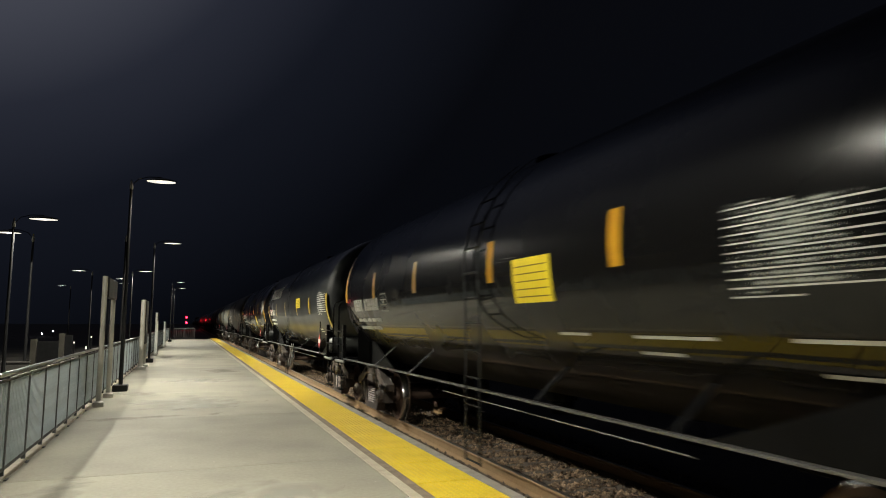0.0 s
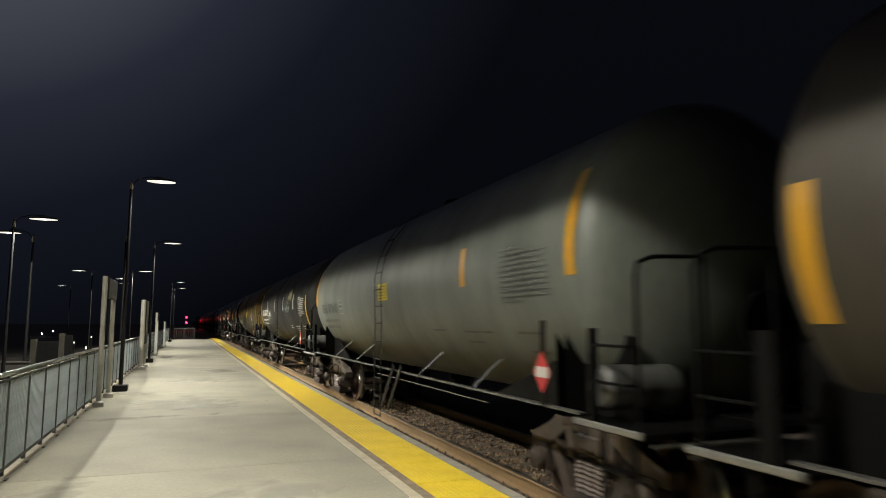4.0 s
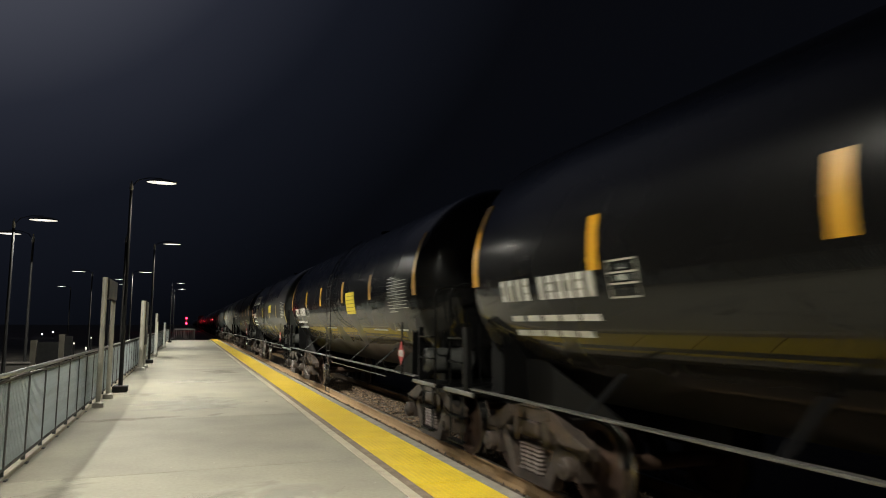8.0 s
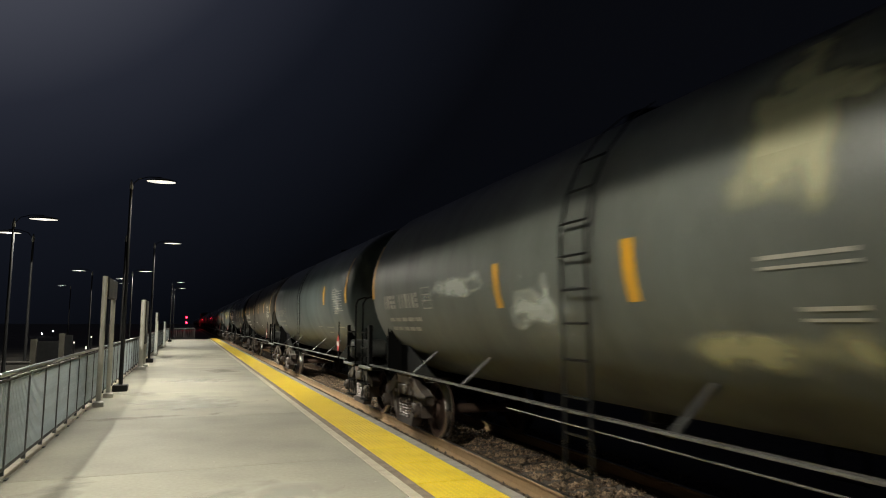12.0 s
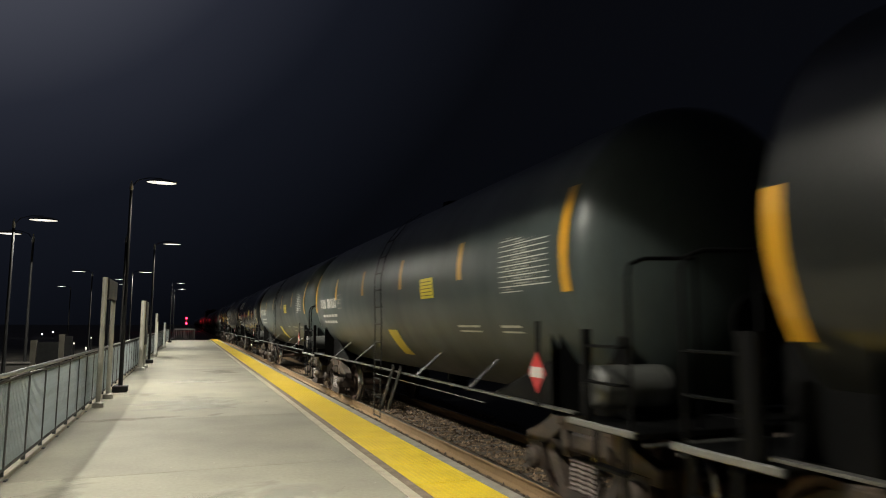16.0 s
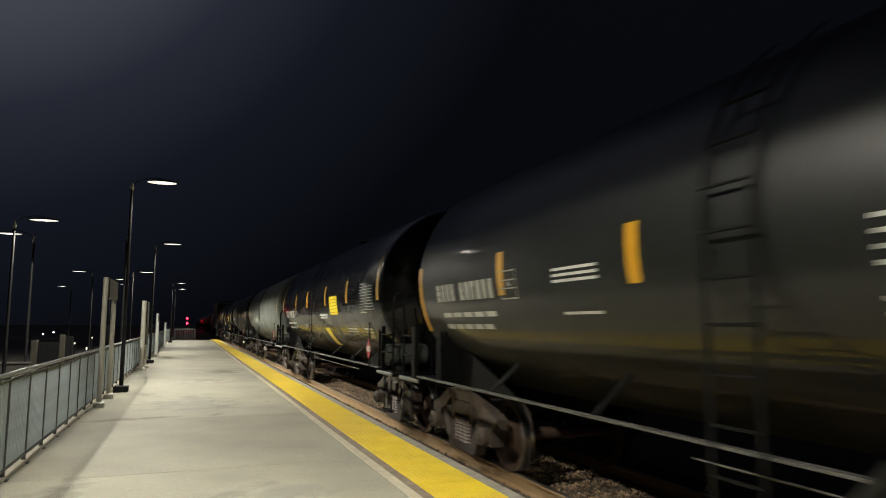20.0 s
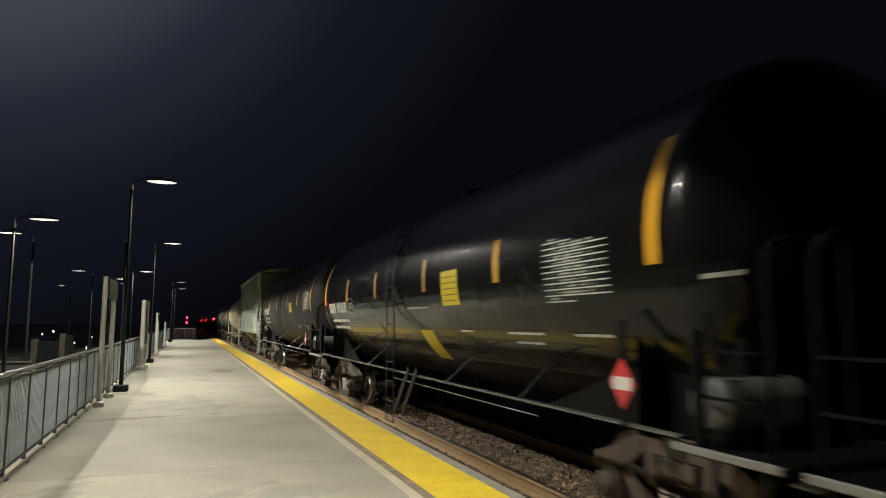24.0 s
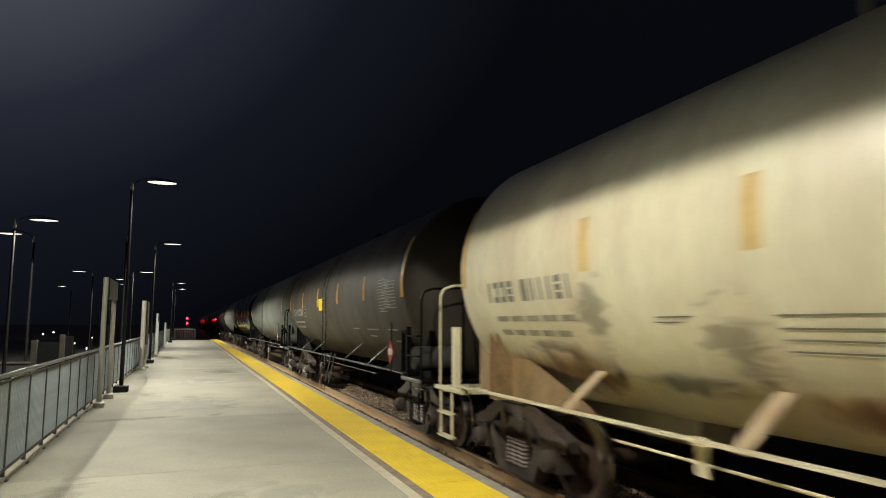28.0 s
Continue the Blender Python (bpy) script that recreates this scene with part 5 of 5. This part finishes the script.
CARS = [
    dict(paint="tank_gloss", label=GLOSS, yellow=SQ, strips=GLOSS_STRIPS, data_y=1.74, data_z=2.06, ladder=7.05),
    dict(LOGO),
    dict(paint="tank_gloss", label=GLOSS, yellow=(H2 - 8.52, 1.88, 0.64, 0.36), ends=(1.93, 2.9), head=(-1.25, 2.36, 0.3), placard=0.4, data_y=1.36, data_z=2.32, strips=(0.03, 2.85, 5.15, 7.58, 9.8, 12.72), lines=((H2 - 10.5, 1.78, 1.5), (H2 - 11.7, 2.12, 0.5))),
    dict(L=MID, low=True, paint="tank_brown", label=BROWN, bare=(1, 2), data_y=1.36, data_z=2.18, inner=(2.04, 2.44), ends=(1.9, 2.7), strips=(0.03, 2.5, 5.0, 7.04, 9.58, 12.36), head=(0.25, 2.58, 0.45), ladder=6.0, lines=((H2 - 10.6, 1.78, 0.6), (H2 - 10.7, 1.70, 0.5), (H2 - 11.9, 1.78, 0.4))),
    dict(paint="tank_grey", label=PALE, ink="ink", strip="strip_yellow", yellow=(H2 - 6.5, 2.3, 0.6, 0.3), bare=(1, 2, 3)),
    dict(paint="tank_matt", label="matt black tank car with white graffiti", sprays=((2.4, 4.2, 1.9, 2.6, "spray_white"), (8.3, 10.8, 2.5, 3.2, "spray_cream"), (7.4, 9.8, 2.2, 2.6, "spray_pale")), white_strip=True, ends=(1.86, 2.72), text_z=2.22, text=1.15, patches=((H2 + 0.05, H2 - 0.11, 2.72, 3.2, "strip_white"),)),
    dict(L=MID, paint="tank_olive", label=OLIVE, text_z=1.85, ends=(2.2, 3.1), data_y=1.2, data_z=2.48, inner=(2.28, 2.76), yellow=(H2 - 6.6, 2.2, 0.55, 0.3), patches=((H2 - 2.72, H2 - 6.4, 1.6, 2.34, "tank_moss"), (H2 - 9.25, H2 - 9.6, 2.01, 2.3, "strip_white")), sprays=((4.4, 5.6, 1.8, 2.3, "spray_yellow"), (1.5, 9.0, 1.3, 2.0, "spray_dark"))),
    dict(paint="tank_gloss", label=GLOSS, yellow=SQ, ladder=7.2, strips=(0.03, 2.53, 4.87, 7.65, 10.08, 12.77), data_z=2.1),
    dict(paint="tank_gloss", label=GLOSS, yellow=SQ, strips=(0.03, 2.76, 5.0, 7.65, 10.08, 12.77), data_z=2.1, lines=((H2 - 5.75, 1.79, 1.1), (H2 - 10.3, 1.78, 0.9), (H2 - 11.7, 1.785, 0.6))),
    dict(LOGO),
    dict(L=MID, paint="tank_matt", label="matt black tank car with coloured graffiti band", text_z=2.6, text=1.15, data_y=1.2, data_z=2.45, lines=((H2 - 8.0, 2.05, 0.85), (H2 - 10.0, 2.08, 0.8), (H2 - 10.0, 1.98, 0.8), (H2 - 10.4, 1.88, 0.7)),
         sprays=((1.9, 4.6, 1.55, 2.4, "spray_pale"), (3.7, 6.0, 1.6, 2.25, "spray_yellow"), (6.3, 8.2, 1.45, 2.15, "spray_streak"), (7.7, 9.8, 1.6, 2.2, "spray_red"), (10.0, 11.9, 1.7, 2.2, "spray_yellow"), (5.0, 5.3, 2.84, 3.08, "spray_pale"))),
    dict(L=MID, paint="tank_slate", label="slate grey tank car with white graffiti", ink="letter_faded", strips=(0.03, 2.9, 5.33, 7.76, 10.1, 12.4), inner=(2.07, 2.57), ladder=7.05, bare=(1,), lines=((H2 - 9.35, 2.28, 0.65), (H2 - 9.45, 1.97, 0.4)),
         sprays=((5.3, 6.9, 1.7, 2.4, "spray_white"), (2.8, 5.2, 2.2, 2.55, "spray_white"), (8.6, 10.0, 2.3, 3.9, "spray_cream"), (7.5, 9.9, 1.55, 1.9, "spray_cream"))),
    dict(paint="tank_green", label="dark grey weathered tank car", ink="letter_faded", bare=(1, 2, 3)),
    dict(paint="tank_brown", label=BROWN, lines=((H2 - 6.2, 1.9, 0.6), (H2 - 8, 1.75, 0.5))),
    dict(L=EXTRA, low=True, paint="tank_sheen", label="satin black tank car with orange reflective strips", data_y=1.4, data_z=2.30, strips=(-0.03, 2.85, 5.4, 7.86, 10.33, 13.0), lines=COLUMNS),
    dict(paint="tank_green", label=GREEN, yellow=(H2 - 8.96, 2.27, 0.55, 0.29), slant=H2 - 6.65, ends=(2.2, 3.2), inner=(2.46, 2.94), data_y=1.4, data_z=2.24, text_z=2.28, ladder=6.5, lines=((H2 - 10.2, 1.86, 0.7), (H2 - 11.4, 1.86, 0.5))),
    dict(L=EXTRA, paint="tank_green", label=GREEN, yellow=(H2 - 8.9, 2.28, 0.65, 0.28), slant=H2 - 6.6, data_z=2.26, data_y=1.6, ends=(2.2, 3.16), inner=(2.46, 2.94), text_z=2.28, text=1.1, ladder=6.35),
    dict(LOGO, L=EXTRA, yellow=(H2 - 8.49, 2.37, 0.7, 0.3), data_y=1.5),
    dict(L=EXTRA, low=True, paint="tank_sheen", label="satin black tank car with orange reflective strips", data_y=1.4, data_z=2.30, ladder=6.15, strips=(0.03, 2.74, 5.12, 7.86, 10.33, 13.0), lines=COLUMNS),
    dict(L=EXTRA, paint="tank_gloss", label=GLOSS, yellow=(H2 - 8.95, 2.12, 0.9, 0.44), slant=H2 - 7.45, ladder=6.1, strips=(0.03, 3.0, 5.18, 7.94, 10.4, 13.0), text_z=2.11, lines=((H2 - 7.57, 2.10, 1.0), (H2 - 7.57, 2.125, 1.0), (H2 - 4.4, 1.86, 0.5), (H2 - 10.3, 1.78, 0.9), (H2 - 11.7, 1.785, 0.6))),
    dict(L=EXTRA, paint="tank_grey", label="pale grey tank car with white scrawled graffiti", ink="letter_faded", graffiti=((H2 - 2.0, 1.8, 6.0, 0.6, 12, 0.025, "graf_white"),), sprays=((1.8, 6.5, 1.7, 2.4, "spray_white"),), bare=(1, 2, 3, 4)),
    dict(paint="tank_matt", label=MATT, text=0.95),
    dict(L=EXTRA, paint="tank_gloss", label=GLOSS, yellow=(H2 - 8.78, 2.14, 0.6, 0.46), slant=H2 - 7.4, head=(-1.3, 2.23, 0.24), ladder=6.2, strips=(0.22, 2.66, 5.0, 7.76, 10.24, 12.96), data_y=1.79, data_z=2.1, lines=((H2 - 7.35, 2.12, 1.0), (H2 - 9.0, 1.79, 0.4), (H2 - 10.6, 1.78, 0.8), (H2 - 10.6, 1.68, 0.6), (H2 - 11.9, 1.78, 0.6))),
    dict(L=EXTRA, paint="tank_matt", label=MATT, yellow=(H2 - 8.97, 2.27, 0.66, 0.32), data_z=2.28, data_y=1.42, ends=(2.25, 3.25), inner=(2.46, 2.94), head=(-0.6, 2.32, 0.22), strips=(0.03, 2.7, 5.23, 8.1, 10.46, 13.0), text_z=2.28, text=1.1, lines=((H2 - 10.0, 1.8, 0.5), (H2 - 11.5, 1.8, 0.6))),
    dict(hopper=True, label="grey covered hopper car with tan discharge bays"),
    dict(paint="cream", label="cream white tank car with rust stains and graffiti", L=SHORT, railing=True, ink="ink_faded", frame="cream", rail="cream", gusset="rust_dark", strip="strip_faded", strips=(0.03, 2.76, 4.64, 9.08, 11.82),
         yellow=(H2 - 8.2, 2.24, 0.5, 0.26), frame_box=False, data_y=1.1, data_z=2.2,
         lines=((H2 - 3.78, 1.95, 0.4), (H2 - 3.7, 1.91, 0.3), (H2 - 5.3, 1.95, 1.2), (H2 - 5.3, 1.87, 1.2), (H2 - 5.3, 1.80, 1.2), (H2 - 5.3, 1.73, 1.2), (H2 - 9.7, 1.93, 1.3), (H2 - 11.65, 1.9, 0.5), (H2 - 11.65, 1.8, 0.5)),
         sprays=((2.35, 3.1, 1.5, 2.42, "spray_dark"), (3.9, 4.75, 1.40, 2.18, "spray_dark"), (2.5, 4.6, 1.32, 1.56, "spray_blue"), (4.5, 5.3, 1.22, 1.50, "spray_pink"), (5.8, 9.3, 1.15, 1.6, "spray_blue"), (10.45, 11.1, 1.72, 1.98, "spray_blue"), (11.2, 11.8, 2.18, 2.38, "spray_sky"),
                 (7.3, 9.0, 1.95, 2.2, "spray_pale"), (8.5, 10.8, 1.45, 1.95, "spray_pink"), (4.6, 7.4, 1.15, 1.6, "rust_stain"), (0.2, 3.0, 1.2, 1.75, "rust_stain"), (9.0, 11.6, 1.15, 1.6, "rust_stain"), (1.2, 2.4, 1.55, 1.8, "spray_dark"))),
    dict(paint="tank_brown", label=BROWN, yellow=(H2 - 5.6, 2.25, 0.6, 0.3), ink="letter_faded"),
    dict(paint="tank_grey", label=PALE, ink="letter_faded", bare=(1, 2, 3, 4)),
]
FAR_PAINT = ["tank_gloss", "tank_grey", "tank_matt", "tank_satin", "tank_gloss", "tank_brown", "tank_gloss", "tank_green"]
TRAIN = []
for i, o in enumerate(CARS):
    o["i"] = i
    car = hopper_car(o) if o.get("hopper") else tank_car(o)
    TRAIN.append((car, REAR[i] - (6.5 if o.get("hopper") else o.get("L", LONG) / 2)))
for k in range(16):
    p = FAR_PAINT[k % 8]
    TRAIN.append((far_tank_car(dict(paint=p, label={"tank_gloss": GLOSS, "tank_grey": PALE, "tank_matt": MATT, "tank_satin": MATT, "tank_brown": BROWN, "tank_green": GREEN}[p])), REAR[-1] + 15.13 * (k + 1) - H2))


# ---- signal and far lights ----
signal = tagged(new("railway_signal"), "railway signal mast showing two red lights", "railway signal")
signal.matrix_basis = pose(-0.55, 220, -0.6)
bm = bmesh.new()
rod(bm, (0, 0, 0), (0, 0, 4.6), 0.08, 10)
part("mast", bm, M["lamp_black"], signal)
for z in (2.35, 3.95):
    bm = bmesh.new()
    box(bm, -0.4, 0.4, -0.1, 0.0, z - 0.5, z + 0.5)
    head = part("signal_head", bm, M["lamp_black"], signal, bevel=0.03)
    bm = bmesh.new()
    rod(bm, (0, -0.16, z), (0, -0.11, z), 0.26, 20)
    part("red_lens", bm, M["red_lens"], head, "glowing red lens")
# far headlights, built as glowing globes on added poles
for x, y, z, r in ((-30.76, 141.0, -0.11, 0.10), (-27.32, 139.7, -0.2, 0.15), (-24.56, 138.7, -0.3, 0.18), (-22.76, 138.0, 0.11, 0.22)):
    far = tagged(new("far_headlight"), "small far white light for a headlight, on an added pole", "lamp", "distant lamps")
    far.matrix_basis = pose(x, y, -0.9)
    bm = bmesh.new()
    rod(bm, (0, 0, 0), (0, 0, z + 0.9), 0.05, 8)
    part("pole", bm, M["lamp_black"], far)
    bm = bmesh.new()
    bmesh.ops.create_uvsphere(bm, u_segments=12, v_segments=8, radius=r, matrix=Matrix.Translation((0, 0, z + 0.9)) @ Matrix.Scale(0.62, 4))
    part("globe", bm, M["far_light"], far, "white glowing globe", smooth=True)

# ---- walls and added glint posts on the lower ground behind the fence ----
def pillar(x, y, top, panel, label):
    p = tagged(new("ramp_pillar"), label, "pillar", "ramp pillars")
    p.matrix_basis = pose(x, y, -0.9)
    bm = bmesh.new()
    box(bm, -0.11, 0.11, -0.11, 0.11, 0, top + 0.9)
    part("pillar_shaft", bm, M["wall_tan"], p, bevel=0.015)
    bm = bmesh.new()
    box(bm, 0.115, panel, 0.0, 0.08, 0, top + 0.82)
    part("side_panel", bm, M["lamp_black"], p, "dark panel beside the pillar")
    return p


pillar(-5.60, 30.2, 1.03, 0.85, "tan concrete ramp pillar with a dark panel")
pillar(-5.28, 34.3, 1.19, 0.42, "tan concrete ramp pillar with a dark panel")
low_wall = tagged(new("low_wall"), "low dark concrete wall behind the platform fence", "wall")
low_wall.matrix_basis = pose(-5.2, 23.5, -0.9)
bm = bmesh.new()
box(bm, 0.0, 0.75, -0.12, 0.12, 0, 1.36)
part("wall_body", bm, M["wall_dark"], low_wall, bevel=0.02)
bm = bmesh.new()
box(bm, -0.03, 0.78, -0.15, 0.15, 1.36, 1.42)
part("coping", bm, M["wall_dark"], low_wall, bevel=0.01)
# added posts whose glowing strips stand in for glints on a parked car
for x, y, z, h in ((-5.25, 36.6, 0.42, 0.26), (-5.10, 36.5, 0.72, 0.08), (-5.13, 40.9, 0.32, 0.16), (-5.41, 45.2, 0.82, 0.08)):
    b = tagged(new("glint_post"), "short dark added post with a glowing strip for a glint", "bollard", "bollards")
    b.matrix_basis = pose(x, y, -0.9)
    bm = bmesh.new()
    rod(bm, (0, 0, 0), (0, 0, z + 0.9 + h), 0.03, 10)
    part("bollard_body", bm, M["lamp_black"], b, smooth=True)
    bm = bmesh.new()
    rod(bm, (0, 0, z + 0.9 - h / 2), (0, 0, z + 0.9 + h / 2), 0.035, 10)
    part("lit_strip", bm, M["lens"], b, "small glowing strip in place of a glint")

# ---- platform pieces: slabs, tactile tiles, ties ----
bm = bmesh.new()
box(bm, -1.95, 2.09, 0.006, 4.594, -0.12, 0.0)
SLAB = mesh_of("slab", bm, bevel=0.006)
for k in range(22):
    y = -23.8 + 4.6 * k
    if y + 4.6 <= P1 + 2.0:
        put("slab", SLAB, M["concrete"], platform, m=pose(0, y, 0))
bm = bmesh.new()
box(bm, 2.096, 2.206, 0.004, 3.046, -0.08, 0.001)
BAND = mesh_of("pale_band", bm, bevel=0.004)
for k in range(33):
    put("pale_band", BAND, M["concrete_pale"], platform, m=pose(0, -26.0 + 3.05 * k, 0))


def tactile_mesh():
    bm = bmesh.new()
    box(bm, 0.0, 0.67, 0.012, 1.0255, -0.05, 0.002)
    nx, ny = 11, 16
    for i in range(nx):
        for j in range(ny):
            x, y = 0.67 * (i + 0.5) / nx, 1.0375 * (j + 0.5) / ny
            top = [bm.verts.new((x + 0.010 * math.cos(a), y + 0.010 * math.sin(a), 0.007)) for a in (0.79, 2.36, 3.93, 5.5)]
            low = [bm.verts.new((x + 0.017 * math.cos(a), y + 0.017 * math.sin(a), 0.002)) for a in (0.79, 2.36, 3.93, 5.5)]
            bm.faces.new(top)
            for k in range(4):
                m = (k + 1) % 4
                bm.faces.new((low[k], low[m], top[m], top[k]))
    return mesh_of("tactile_tile", bm)


TILE = tactile_mesh()
for k in range(100):
    put("tactile_tile", TILE, M["tactile"], platform, m=pose(2.32, 6.85 + (k - 32) * 1.0375, 0))
bm = bmesh.new()
box(bm, -1.3, 1.3, -0.115, 0.115, -0.18, 0.0)
TIE = mesh_of("tie", bm, bevel=0.012)
rs = random.Random(8)
for k in range(150):
    put("tie", TIE, M["tie"], track, m=pose(TRACK_X + rs.uniform(-0.03, 0.03), -8 + k * 0.55, RAIL_Z - 0.178, 0, 0, rs.uniform(-0.6, 0.6)))

# ---- stains, specks and painted shadow streaks on the platform ----
rs = random.Random(21)
# some of the dark marks put streak shadows into the floor's colour
for x0, y0, w, d, m in ((0.9, 4.4, 0.5, 1.3, "floor_stain"), (1.35, 5.6, 0.35, 1.6, "floor_stain"), (-0.6, 13.2, 2.6, 0.5, "floor_stain"), (0.2, 15.4, 3.0, 3.6, "floor_pale"),
                        (-1.2, 7.5, 0.8, 2.4, "floor_stain"), (0.4, 21.0, 2.6, 2.0, "floor_pale"), (-0.9, 17.5, 0.9, 1.4, "floor_stain"), (1.2, 25.0, 1.6, 3.0, "floor_stain"), (0.9, 6.9, 1.8, 1.6, "floor_pale")):
    bm = bmesh.new()
    q = [bm.verts.new(c) for c in ((-w / 2, -d / 2, 0), (w / 2, -d / 2, 0), (w / 2, d / 2, 0), (-w / 2, d / 2, 0))]
    bm.faces.new(q)
    part("floor_stain", bm, M[m], platform, "faint stain and shadow mark on the concrete", m=pose(x0, y0, 0.003, 0, 0, rs.uniform(-25, 25)))
for k in range(26):
    bm = bmesh.new()
    r = rs.uniform(0.006, 0.014)
    bmesh.ops.create_circle(bm, cap_ends=True, segments=7, radius=r)
    part("gum_spot", bm, M["concrete_pale"], platform, m=pose(rs.uniform(-1.2, 1.95), 3.6 + 16 * rs.random() ** 1.6, 0.004))


# ---- motion ----
def run(t):
    """How far the train has come at t seconds, in metres."""
    return 14.18 * t - 0.01938 * t * t


def motions():
    for car, y in TRAIN:
        walk(car, [(t, pose(TRACK_X, y - run(t), RAIL_Z)) for t in range(0, 29)])
    first = WHEELS[0]
    walk(first, [(k / FPS, pose(0, 0, 0, math.degrees(run(k / FPS) / 0.457))) for k in range(0, 28 * FPS + 1)])
    keys = first.animation_data
    for w in WHEELS[1:]:
        w.rotation_mode = "QUATERNION"
        own = w.animation_data_create()
        own.action, own.action_slot = keys.action, keys.action_slot


motions()
